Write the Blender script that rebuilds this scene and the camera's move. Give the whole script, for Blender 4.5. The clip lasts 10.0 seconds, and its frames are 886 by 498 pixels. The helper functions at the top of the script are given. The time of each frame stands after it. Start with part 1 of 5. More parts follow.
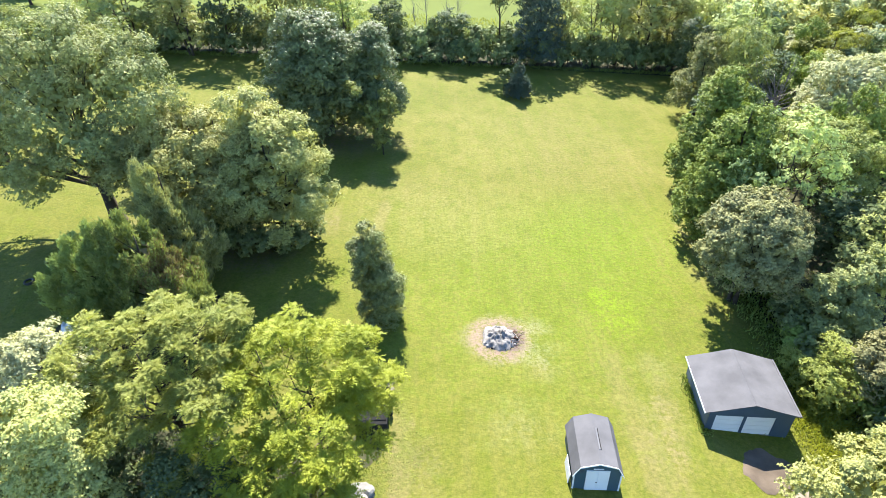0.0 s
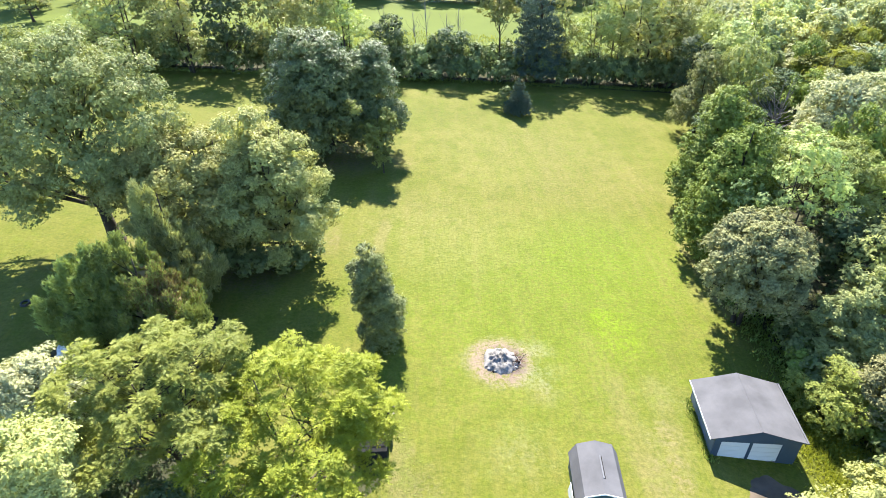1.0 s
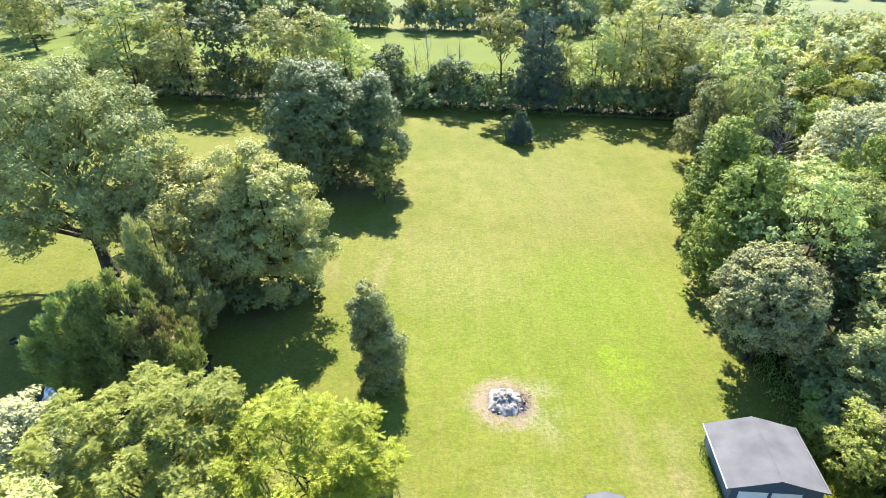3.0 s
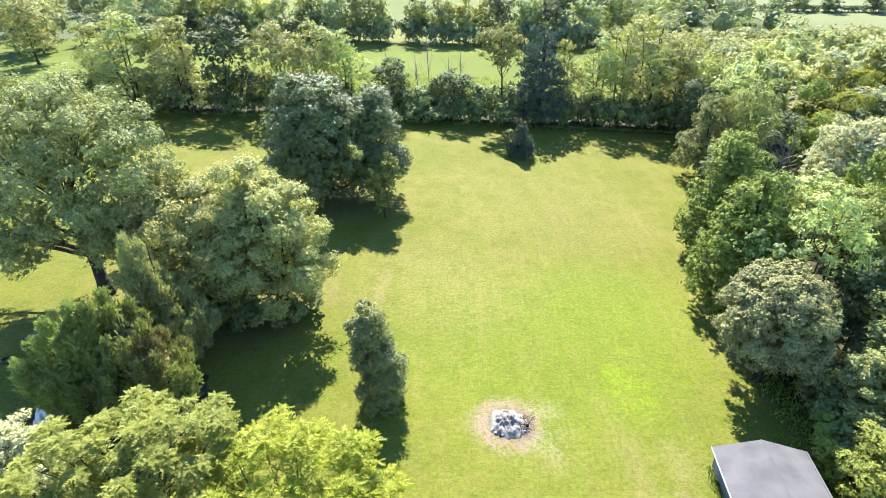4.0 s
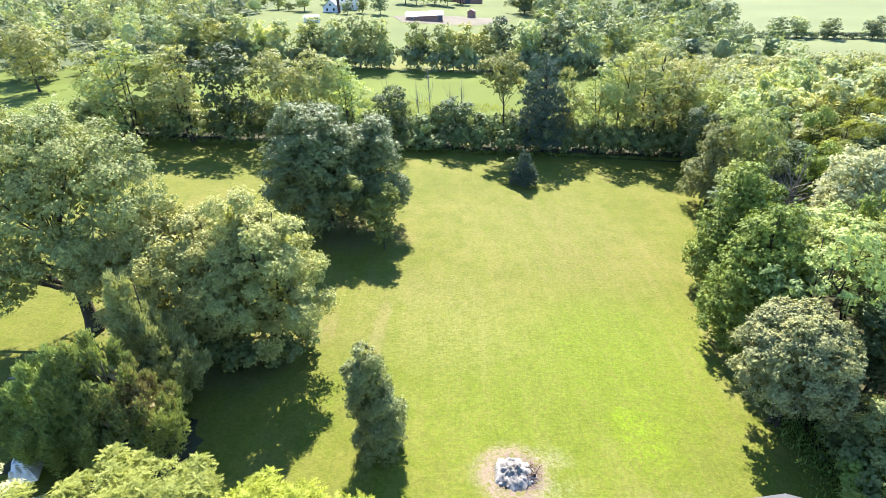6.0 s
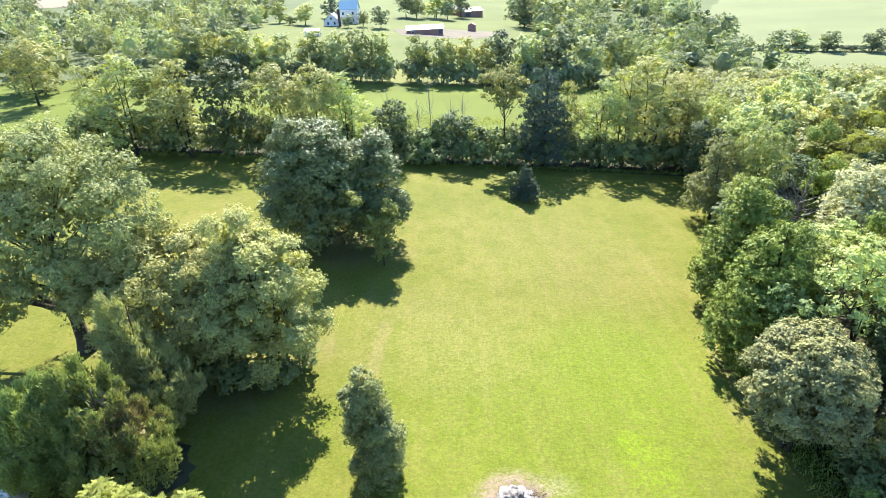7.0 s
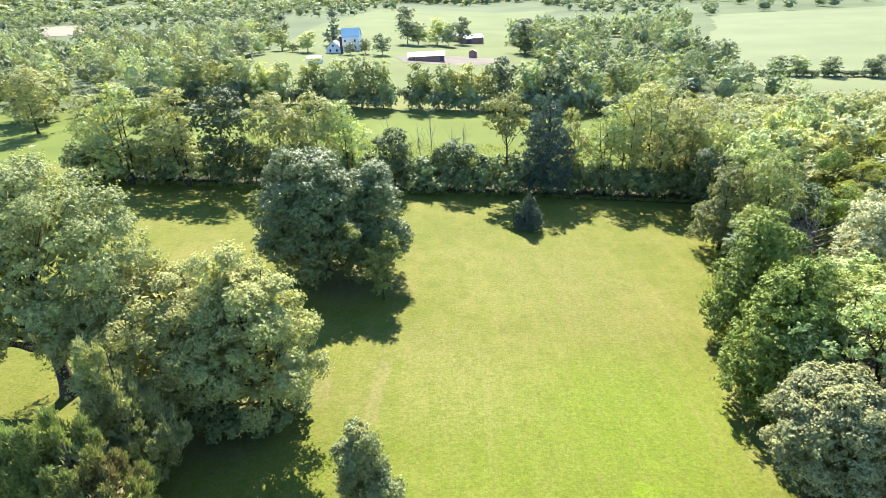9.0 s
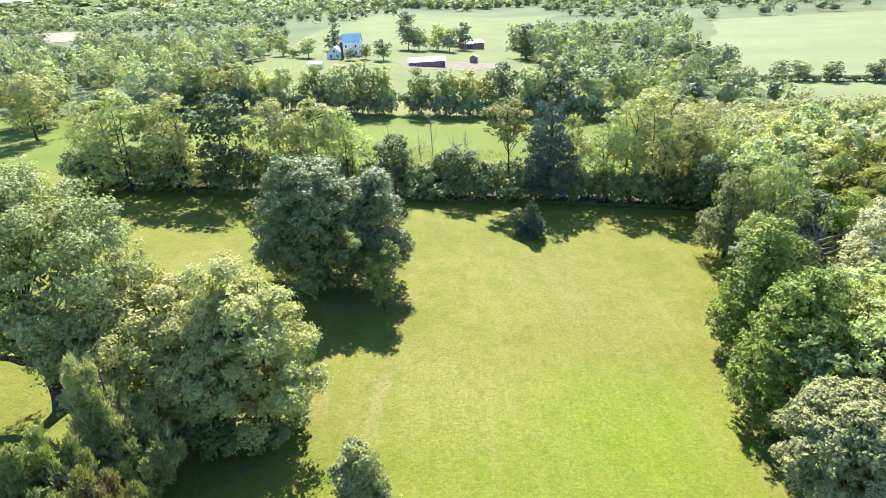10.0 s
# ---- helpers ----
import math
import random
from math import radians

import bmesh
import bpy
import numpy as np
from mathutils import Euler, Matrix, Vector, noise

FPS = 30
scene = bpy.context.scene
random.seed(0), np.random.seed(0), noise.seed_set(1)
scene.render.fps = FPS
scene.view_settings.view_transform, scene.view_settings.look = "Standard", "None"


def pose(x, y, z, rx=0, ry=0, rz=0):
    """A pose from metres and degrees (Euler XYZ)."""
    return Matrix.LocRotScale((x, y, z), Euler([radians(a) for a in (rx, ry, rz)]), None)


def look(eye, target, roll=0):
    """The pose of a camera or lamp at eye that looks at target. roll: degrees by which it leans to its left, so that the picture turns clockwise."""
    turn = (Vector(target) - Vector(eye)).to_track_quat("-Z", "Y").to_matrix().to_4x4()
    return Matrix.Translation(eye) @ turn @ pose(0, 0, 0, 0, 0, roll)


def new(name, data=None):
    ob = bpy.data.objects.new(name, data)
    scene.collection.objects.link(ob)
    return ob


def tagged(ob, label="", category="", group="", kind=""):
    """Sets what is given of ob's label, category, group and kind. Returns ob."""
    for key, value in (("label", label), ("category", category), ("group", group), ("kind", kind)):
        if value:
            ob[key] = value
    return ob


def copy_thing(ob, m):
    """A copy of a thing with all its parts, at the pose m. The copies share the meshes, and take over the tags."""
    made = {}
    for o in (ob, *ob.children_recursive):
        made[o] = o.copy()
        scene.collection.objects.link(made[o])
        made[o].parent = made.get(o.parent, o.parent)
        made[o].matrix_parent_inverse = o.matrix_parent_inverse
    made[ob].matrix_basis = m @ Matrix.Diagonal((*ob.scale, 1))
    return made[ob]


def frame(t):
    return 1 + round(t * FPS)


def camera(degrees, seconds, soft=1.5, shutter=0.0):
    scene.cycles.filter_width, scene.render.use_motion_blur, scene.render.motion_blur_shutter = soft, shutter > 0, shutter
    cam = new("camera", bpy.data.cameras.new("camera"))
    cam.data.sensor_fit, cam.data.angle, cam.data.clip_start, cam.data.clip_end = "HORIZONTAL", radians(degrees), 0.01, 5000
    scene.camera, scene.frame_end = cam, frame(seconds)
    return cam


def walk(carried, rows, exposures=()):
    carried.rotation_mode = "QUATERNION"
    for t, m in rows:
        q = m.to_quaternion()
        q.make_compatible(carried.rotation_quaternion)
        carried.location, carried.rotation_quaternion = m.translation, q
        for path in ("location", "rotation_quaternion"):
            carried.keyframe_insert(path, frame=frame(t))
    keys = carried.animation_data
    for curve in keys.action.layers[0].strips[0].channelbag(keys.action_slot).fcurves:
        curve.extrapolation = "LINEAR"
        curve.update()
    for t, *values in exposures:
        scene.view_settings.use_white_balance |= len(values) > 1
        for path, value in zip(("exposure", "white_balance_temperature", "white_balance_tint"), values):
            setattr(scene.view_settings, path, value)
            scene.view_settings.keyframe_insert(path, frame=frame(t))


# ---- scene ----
cam = camera(76.2, 10.0, 0.75)
PATH = [
    (0, (1.370, -1.738, 35.783), (0.859, 14.535, 24.168), -2.80),
    (0.5, (1.345, -1.324, 36.030), (0.845, 15.087, 24.610), -2.77),
    (1, (1.312, -0.910, 36.193), (0.818, 15.616, 24.939), -2.75),
    (1.5, (1.272, -0.490, 36.294), (0.784, 16.148, 25.205), -2.73),
    (2, (1.231, -0.055, 36.350), (0.745, 16.696, 25.433), -2.71),
    (2.5, (1.189, 0.400, 36.376), (0.704, 17.263, 25.634), -2.70),
    (4, (1.088, 1.922, 36.376), (0.599, 19.104, 26.151), -2.69),
    (4.5, (1.066, 2.489, 36.372), (0.574, 19.772, 26.318), -2.69),
    (5, (1.051, 3.087, 36.372), (0.556, 20.469, 26.491), -2.70),
    (5.5, (1.043, 3.713, 36.377), (0.544, 21.194, 26.673), -2.71),
    (7, (1.049, 5.732, 36.420), (0.537, 23.499, 27.251), -2.78),
    (7.5, (1.056, 6.434, 36.440), (0.538, 24.292, 27.450), -2.82),
    (8, (1.062, 7.139, 36.459), (0.536, 25.088, 27.652), -2.85),
    (8.5, (1.064, 7.838, 36.477), (0.529, 25.877, 27.857), -2.90),
    (9, (1.057, 8.522, 36.493), (0.511, 26.646, 28.053), -2.94),
    (9.5, (1.037, 9.179, 36.506), (0.479, 27.366, 28.205), -3.00),
    (10, (1.001, 9.796, 36.517), (0.427, 27.987, 28.224), -3.06),
]
walk(cam, [(t, look(eye, target, roll)) for t, eye, target, roll in PATH], [(0.0, 2.47), (5.5, 2.47), (10.0, 2.38)])

# ---- light ----
SUN_TO = Vector((0.0, 0.965, 0.97)).normalized()
world = bpy.data.worlds.new("world")
scene.world = world
world.use_nodes = True
wn = world.node_tree.nodes
sky = wn.new("ShaderNodeTexSky")
sky.sky_type = "NISHITA"
sky.sun_disc = False
sky.sun_elevation = math.asin(SUN_TO.z)
sky.sun_rotation = math.atan2(SUN_TO.x, SUN_TO.y)
sky.air_density, sky.dust_density, sky.ozone_density = 1.0, 0.0, 8.0
wn["Background"].inputs["Strength"].default_value = 0.108
world.node_tree.links.new(sky.outputs[0], wn["Background"].inputs["Color"])
sun = new("sun", bpy.data.lights.new("sun", "SUN"))
sun.data.energy, sun.data.angle, sun.data.color = 4.7, radians(0.53), (1.0, 0.96, 0.885)
sun.matrix_world = look(tuple(SUN_TO * 200), (0, 0, 0))


# ---- materials ----
def material(name, rough=0.8, metal=0.0, spec=0.5):
    m = bpy.data.materials.new(name)
    m.use_nodes = True
    nt = m.node_tree
    b = nt.nodes["Principled BSDF"]
    b.inputs["Roughness"].default_value = rough
    b.inputs["Metallic"].default_value = metal
    b.inputs["Specular IOR Level"].default_value = spec
    return m, nt, b


def node(nt, kind, **values):
    n = nt.nodes.new(kind)
    for key, value in values.items():
        n.inputs[key.replace("_", " ")].default_value = value
    return n


def noise_tex(nt, scale, detail=4.0, rough=0.55, space="position"):
    """Noise in world metres; scale is in waves a metre."""
    n = node(nt, "ShaderNodeTexNoise", Scale=scale, Detail=detail, Roughness=rough)
    if space == "position":
        g = nt.nodes.new("ShaderNodeNewGeometry")
        nt.links.new(g.outputs["Position"], n.inputs["Vector"])
    else:
        g = nt.nodes.new("ShaderNodeTexCoord")
        nt.links.new(g.outputs["Object"], n.inputs["Vector"])
    return n.outputs["Fac"]


def ramp(nt, fac, *stops):
    r = nt.nodes.new("ShaderNodeValToRGB")
    e = r.color_ramp.elements
    while len(e) < len(stops):
        e.new(0.5)
    for k, (at, col) in enumerate(stops):
        e[k].position, e[k].color = at, (*col, 1)
    nt.links.new(fac, r.inputs[0])
    return r.outputs[0]


def mix(nt, fac, a, b, blend="MIX"):
    n = nt.nodes.new("ShaderNodeMix")
    n.data_type, n.blend_type = "RGBA", blend
    for slot, value in ((0, fac), (6, a), (7, b)):
        if isinstance(value, (int, float)):
            n.inputs[slot].default_value = value
        elif isinstance(value, tuple):
            n.inputs[slot].default_value = (*value, 1)
        else:
            nt.links.new(value, n.inputs[slot])
    return n.outputs[2]


def calc(nt, op, a, b=0.0, c=0.0):
    n = nt.nodes.new("ShaderNodeMath")
    n.operation = op
    for k, value in enumerate((a, b, c)):
        if isinstance(value, (int, float)):
            n.inputs[k].default_value = value
        else:
            nt.links.new(value, n.inputs[k])
    return n.outputs[0]


def step(nt, fac, low, high):
    n = nt.nodes.new("ShaderNodeMapRange")
    n.interpolation_type = "SMOOTHSTEP"
    n.inputs["From Min"].default_value, n.inputs["From Max"].default_value = low, high
    nt.links.new(fac, n.inputs["Value"])
    return n.outputs["Result"]


def bump(nt, b, fac, strength, distance=0.05):
    n = node(nt, "ShaderNodeBump", Strength=strength, Distance=distance)
    nt.links.new(fac, n.inputs["Height"])
    nt.links.new(n.outputs[0], b.inputs["Normal"])


def spot(nt, x, y, r, soft):
    """1 within about r metres of a place on the ground, with a ragged edge."""
    g = nt.nodes.new("ShaderNodeNewGeometry")
    s = nt.nodes.new("ShaderNodeSeparateXYZ")
    nt.links.new(g.outputs["Position"], s.inputs[0])
    dx, dy = calc(nt, "SUBTRACT", s.outputs[0], x), calc(nt, "SUBTRACT", s.outputs[1], y)
    d = calc(nt, "SQRT", calc(nt, "ADD", calc(nt, "MULTIPLY", dx, dx), calc(nt, "MULTIPLY", dy, dy)))
    d = calc(nt, "ADD", d, calc(nt, "MULTIPLY", calc(nt, "SUBTRACT", noise_tex(nt, 0.9, 5, 0.65), 0.5), soft * 3))
    edge = calc(nt, "SUBTRACT", 1.0, step(nt, d, r - soft, r + soft))
    return calc(nt, "MULTIPLY", edge, step(nt, noise_tex(nt, 3.0, 5, 0.75), 0.36, 0.6))


def lane(nt, x0, y0, x1, y1, width):
    """1 along a worn strip between two places on the ground, with a ragged edge."""
    g = nt.nodes.new("ShaderNodeNewGeometry")
    mp = nt.nodes.new("ShaderNodeMapping")
    mp.vector_type = "TEXTURE"
    mp.inputs["Location"].default_value = (x0, y0, 0)
    mp.inputs["Rotation"].default_value = (0, 0, math.atan2(y1 - y0, x1 - x0))
    nt.links.new(g.outputs["Position"], mp.inputs["Vector"])
    s = nt.nodes.new("ShaderNodeSeparateXYZ")
    nt.links.new(mp.outputs[0], s.inputs[0])
    long = math.hypot(x1 - x0, y1 - y0)
    off = calc(nt, "ADD", calc(nt, "ABSOLUTE", s.outputs[1]), calc(nt, "MULTIPLY", calc(nt, "SUBTRACT", noise_tex(nt, 0.8, 5, 0.7), 0.5), width * 2.6))
    across = calc(nt, "SUBTRACT", 1.0, step(nt, off, width * 0.3, width))
    ends = calc(nt, "MULTIPLY", step(nt, s.outputs[0], -1.0, 1.5), calc(nt, "SUBTRACT", 1.0, step(nt, s.outputs[0], long - 1.5, long + 1.0)))
    return calc(nt, "MULTIPLY", across, ends)


def plain(name, col, rough=0.7, metal=0.0, var=0.18, scale=3.0, relief=0.1, spec=0.4):
    """A painted, wooden or stony surface with stains at two scales and a fine relief."""
    m, nt, b = material(name, rough, metal, 0.04 if rough > 0.84 else spec)
    big, fine = noise_tex(nt, scale * 0.35), noise_tex(nt, scale * 7, 3)
    dark = tuple(c * (1 - var) for c in col)
    light = tuple(min(1, c * (1 + var * 0.7)) for c in col)
    c = ramp(nt, big, (0.3, dark), (0.7, light))
    c = mix(nt, calc(nt, "MULTIPLY", fine, 0.35), c, dark)
    nt.links.new(c, b.inputs["Base Color"])
    if relief:
        bump(nt, b, fine, relief, 0.02)
    return m


def foliage(name, dark, light, through_light=0.9, rough=0.6, spec=0.05, tint=0.22):
    """Leaves: each differs a little, some light comes through them, and their waxy sides shine."""
    m, nt, b = material(name, rough, 0, 0.03 + 0.9 * spec)
    dark, light = tuple(k * v for k, v in zip((1.06, 0.92, 0.78), dark)), tuple(k * v for k, v in zip((1.6, 1.36, 1.1), light))
    g = nt.nodes.new("ShaderNodeNewGeometry")
    oi = nt.nodes.new("ShaderNodeObjectInfo")
    c = ramp(nt, g.outputs["Random Per Island"], (0.05, tuple(d + 0.45 * (l - d) for d, l in zip(dark, light))), (0.95, light))
    patch = noise_tex(nt, 0.45, 3)
    c = mix(nt, calc(nt, "MULTIPLY", step(nt, patch, 0.35, 0.72), 0.6), c, tuple(v * s for v, s in zip(light, (1.15, 1.1, 0.9))))
    if tint >= 0.3:
        # in a wood every few metres another kind of tree
        kinds = ramp(nt, noise_tex(nt, 0.085, 1, 0.4), (0.34, (0.5, 0.56, 0.62)), (0.47, (0.95, 0.95, 0.95)), (0.56, (0.82, 0.86, 0.8)), (0.68, (1.25, 1.18, 1.0)))
        c = mix(nt, 1.0, c, kinds, "MULTIPLY")
    hsv = nt.nodes.new("ShaderNodeHueSaturation")
    nt.links.new(c, hsv.inputs["Color"])
    nt.links.new(calc(nt, "MULTIPLY_ADD", oi.outputs["Random"], tint * 0.07, 0.5 - tint * 0.025), hsv.inputs["Hue"])
    nt.links.new(calc(nt, "MULTIPLY_ADD", oi.outputs["Random"], tint * 1.6, 1 - tint * 0.8), hsv.inputs["Value"])
    c = hsv.outputs[0]
    nt.links.new(c, b.inputs["Base Color"])
    t = nt.nodes.new("ShaderNodeBsdfTranslucent")
    nt.links.new(mix(nt, 1.0, c, tuple(0.48 * through_light * v for v in (1.12, 1.15, 0.75)), "MULTIPLY"), t.inputs["Color"])
    s = nt.nodes.new("ShaderNodeAddShader")
    nt.links.new(b.outputs[0], s.inputs[0])
    nt.links.new(t.outputs[0], s.inputs[1])
    nt.links.new(s.outputs[0], nt.nodes["Material Output"].inputs["Surface"])
    return m


LEAF = {
    "oak": foliage("oak_leaves", (0.03, 0.048, 0.024), (0.108, 0.136, 0.064), 0.75),
    "pale": foliage("pale_leaves", (0.054, 0.078, 0.03), (0.155, 0.184, 0.08), 0.8),
    "maple": foliage("maple_leaves", (0.02, 0.044, 0.022), (0.096, 0.138, 0.064), 0.35, 0.5, 0.16),
    "dark": foliage("dark_green_leaves", (0.013, 0.028, 0.017), (0.05, 0.076, 0.04), 0.4),
    "lime": foliage("lime_leaves", (0.05, 0.072, 0.018), (0.092, 0.114, 0.034), 1.45),
    "yellow": foliage("yellow_green_leaves", (0.049, 0.073, 0.012), (0.094, 0.12, 0.018), 1.6),
    "young": foliage("young_maple_leaves", (0.086, 0.118, 0.052), (0.15, 0.182, 0.084), 1.1),
    "olive": foliage("olive_green_leaves", (0.034, 0.05, 0.018), (0.1, 0.126, 0.044), 0.8),
    "light": foliage("light_green_leaves", (0.07, 0.092, 0.036), (0.146, 0.172, 0.07), 0.8),
    "fresh": foliage("fresh_green_leaves", (0.02, 0.042, 0.014), (0.096, 0.142, 0.036), 0.5),
    "silver": foliage("silver_leaves", (0.1, 0.136, 0.08), (0.235, 0.275, 0.175), 0.55),
    "grey": foliage("grey_green_leaves", (0.03, 0.042, 0.02), (0.108, 0.124, 0.068), 0.5),
    "column": foliage("small_glossy_leaves", (0.009, 0.02, 0.008), (0.082, 0.104, 0.046), 0.45, 0.5, 0.14),
    "juniper": foliage("juniper_sprays", (0.022, 0.042, 0.016), (0.115, 0.158, 0.062), 0.7, 0.6),
    "brown": foliage("dying_brown_sprays", (0.048, 0.05, 0.03), (0.115, 0.11, 0.066), 0.5, 0.7),
    "needle": foliage("grey_pine_needles", (0.036, 0.05, 0.024), (0.155, 0.182, 0.092), 0.6, 0.6),
    "pine": foliage("dark_pine_needles", (0.014, 0.03, 0.03), (0.046, 0.074, 0.068), 0.35, 0.6, 0.05),
    "wood": foliage("mixed_wood_leaves", (0.058, 0.092, 0.04), (0.165, 0.21, 0.088), 0.85, 0.6, 0.05, 0.34),
    "under": foliage("undergrowth_leaves", (0.03, 0.05, 0.024), (0.085, 0.12, 0.055), 0.6),
}
# far leaves are paler and bluer: distance haze is put into their colours
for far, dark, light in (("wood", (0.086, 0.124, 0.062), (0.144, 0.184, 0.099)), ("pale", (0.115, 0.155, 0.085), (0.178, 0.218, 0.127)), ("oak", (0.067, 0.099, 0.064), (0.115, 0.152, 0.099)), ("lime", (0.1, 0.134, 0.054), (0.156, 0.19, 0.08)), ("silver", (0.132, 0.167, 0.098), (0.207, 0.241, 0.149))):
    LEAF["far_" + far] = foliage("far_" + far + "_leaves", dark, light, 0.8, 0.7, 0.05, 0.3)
BARK = plain("bark", (0.056, 0.045, 0.033), 0.9, 0, 0.45, 2.5, 0.6)
BARE = plain("bare_grey_wood", (0.21, 0.19, 0.17), 0.85, 0, 0.3, 3, 0.4)


def lawn_material():
    m, nt, b = material("lawn_grass", 0.85, 0, 0.08)
    big, mid, fine, grain = noise_tex(nt, 0.045, 5), noise_tex(nt, 0.3, 5, 0.65), noise_tex(nt, 2.2, 4, 0.7), noise_tex(nt, 6, 4, 0.75)
    c = ramp(nt, big, (0.32, (0.0783, 0.0836, 0.0151)), (0.5, (0.0937, 0.0977, 0.0170)), (0.68, (0.1154, 0.1084, 0.0267)))
    c = mix(nt, calc(nt, "MULTIPLY", step(nt, mid, 0.42, 0.68), 0.6), c, (0.0549, 0.0706, 0.0049))
    c = mix(nt, calc(nt, "MULTIPLY", step(nt, noise_tex(nt, 0.11, 6, 0.7), 0.5, 0.7), 0.3), c, (0.1275, 0.1093, 0.0364))
    # lush and worn places
    for x, y, r, soft, col, amount in (
        (9, 44, 15, 9, (0.0843, 0.1299, 0.0083), 0.65), (20, 52, 9, 6, (0.0884, 0.1356, 0.0083), 0.65), (14, 78, 13, 8, (0.1658, 0.1425, 0.0560), 0.4), (-1, 56, 8, 6, (0.1557, 0.1377, 0.0568), 0.5),
        (17.2, 27.5, 1.6, 1.3, (0.1658, 0.1327, 0.0773), 0.6), (16.8, 24.0, 1.5, 1.2, (0.1658, 0.1327, 0.0773), 0.6), (18.6, 31.5, 1.8, 1.5, (0.1507, 0.1377, 0.0669), 0.5), (5.5, 25.5, 2.2, 2.0, (0.1507, 0.1425, 0.0721), 0.4),
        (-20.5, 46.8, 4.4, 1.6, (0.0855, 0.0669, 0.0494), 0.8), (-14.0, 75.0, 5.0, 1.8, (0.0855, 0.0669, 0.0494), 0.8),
        (8.2, 31.2, 1.3, 0.9, (0.1585, 0.1333, 0.0689), 0.6), (8.9, 36.6, 0.9, 0.8, (0.1671, 0.1415, 0.0810), 0.5),
        (9.6, 34.2, 0.8, 0.8, (0.1585, 0.1455, 0.0647), 0.45), (16.5, 22.5, 3.0, 2.4, (0.1320, 0.1093, 0.0446), 0.4),
        (-2.5, 22.0, 2.2, 2.0, (0.1188, 0.1011, 0.0526), 0.5), (22, 70, 7, 6, (0.1099, 0.0890, 0.0326), 0.35),
        (8, 62, 6, 6, (0.1099, 0.0908, 0.0326), 0.25), (-15, 53, 3.2, 1.8, (0.1451, 0.1093, 0.0606), 0.7),
        (-6.5, 74, 2.2, 1.6, (0.1451, 0.1093, 0.0526), 0.6), (28.3, 46, 2.2, 1.6, (0.1365, 0.1130, 0.0526), 0.6),
        (-33, 50.5, 2.0, 1.4, (0.1495, 0.1130, 0.0689), 0.6), (12, 52, 1.0, 0.8, (0.0836, 0.1252, 0.0043), 0.6),
    ):
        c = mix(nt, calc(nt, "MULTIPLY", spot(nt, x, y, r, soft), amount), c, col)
    for x0, y0, x1, y1, width, amount in ((14.5, 34, 14.6, 27, 1.6, 0.22), (14.6, 27, 16.2, 17, 1.8, 0.3), (18.2, 34, 18.0, 24, 1.0, 0.16), (-3.4, 27, -2.8, 14, 1.2, 0.45), (28.2, 56, 28.4, 42, 1.0, 0.45), (-7.0, 58, -8.2, 46, 1.0, 0.3)):
        c = mix(nt, calc(nt, "MULTIPLY", lane(nt, x0, y0, x1, y1, width), amount), c, (0.1559, 0.1232, 0.0660))
    c = mix(nt, calc(nt, "MULTIPLY", step(nt, fine, 0.4, 0.7), 0.42), c, (0.0440, 0.0606, 0.0074))
    c = mix(nt, calc(nt, "MULTIPLY", step(nt, grain, 0.45, 0.75), 0.42), c, (0.1320, 0.1252, 0.0283))
    # mowing streaks and tussocks
    g = nt.nodes.new("ShaderNodeNewGeometry")
    mp = nt.nodes.new("ShaderNodeMapping")
    mp.inputs["Scale"].default_value = (0.75, 0.07, 0.3)
    mp.inputs["Rotation"].default_value = (0, 0, 0.01)
    nt.links.new(g.outputs["Position"], mp.inputs["Vector"])
    streak = node(nt, "ShaderNodeTexNoise", Scale=1.0, Detail=4.0, Roughness=0.6)
    nt.links.new(mp.outputs[0], streak.inputs["Vector"])
    c = mix(nt, calc(nt, "MULTIPLY", step(nt, streak.outputs["Fac"], 0.45, 0.7), 0.3), c, (0.0660, 0.0908, 0.0063))
    c = mix(nt, calc(nt, "MULTIPLY", calc(nt, "SUBTRACT", 1.0, step(nt, streak.outputs["Fac"], 0.27, 0.48)), 0.2), c, (0.1410, 0.1212, 0.0446))
    c = mix(nt, calc(nt, "MULTIPLY", step(nt, noise_tex(nt, 0.75, 6, 0.72), 0.5, 0.68), 0.42), c, (0.0726, 0.1031, 0.0049))
    c = mix(nt, calc(nt, "MULTIPLY", step(nt, noise_tex(nt, 1.5, 6, 0.75), 0.54, 0.72), 0.2), c, (0.1585, 0.1333, 0.0606))
    # lush tufts and the scorched ring of the burn heap
    for x, y, r, soft, col, amount in (
        (16.0, 40.0, 2.6, 1.8, (0.0968, 0.1464, 0.0047), 0.4), (16.6, 37.6, 2.0, 1.5, (0.0968, 0.1464, 0.0047), 0.35), (15.4, 41.4, 1.2, 0.9, (0.0987, 0.1515, 0.0047), 0.5),
        (4.75, 34.9, 2.95, 0.8, (0.172, 0.13, 0.098), 0.7), (4.75, 34.9, 2.5, 0.6, (0.165, 0.12, 0.098), 0.9), (5.3, 34.85, 1.8, 0.6, (0.0740, 0.0556, 0.0526), 0.75),
        (8.0, 36.5, 1.1, 0.9, (0.2040, 0.1900, 0.1344), 0.25), (7.9, 33.0, 1.2, 0.9, (0.1938, 0.1850, 0.1355), 0.25),
    ):
        c = mix(nt, calc(nt, "MULTIPLY", spot(nt, x, y, r, soft), amount), c, col)
    # uneven turf, down to single tufts
    turf = ramp(nt, noise_tex(nt, 3.4, 6, 0.8), (0.36, (0.82, 0.84, 0.78)), (0.5, (1.045, 1.01, 0.95)), (0.64, (1.24, 1.17, 1.12)))
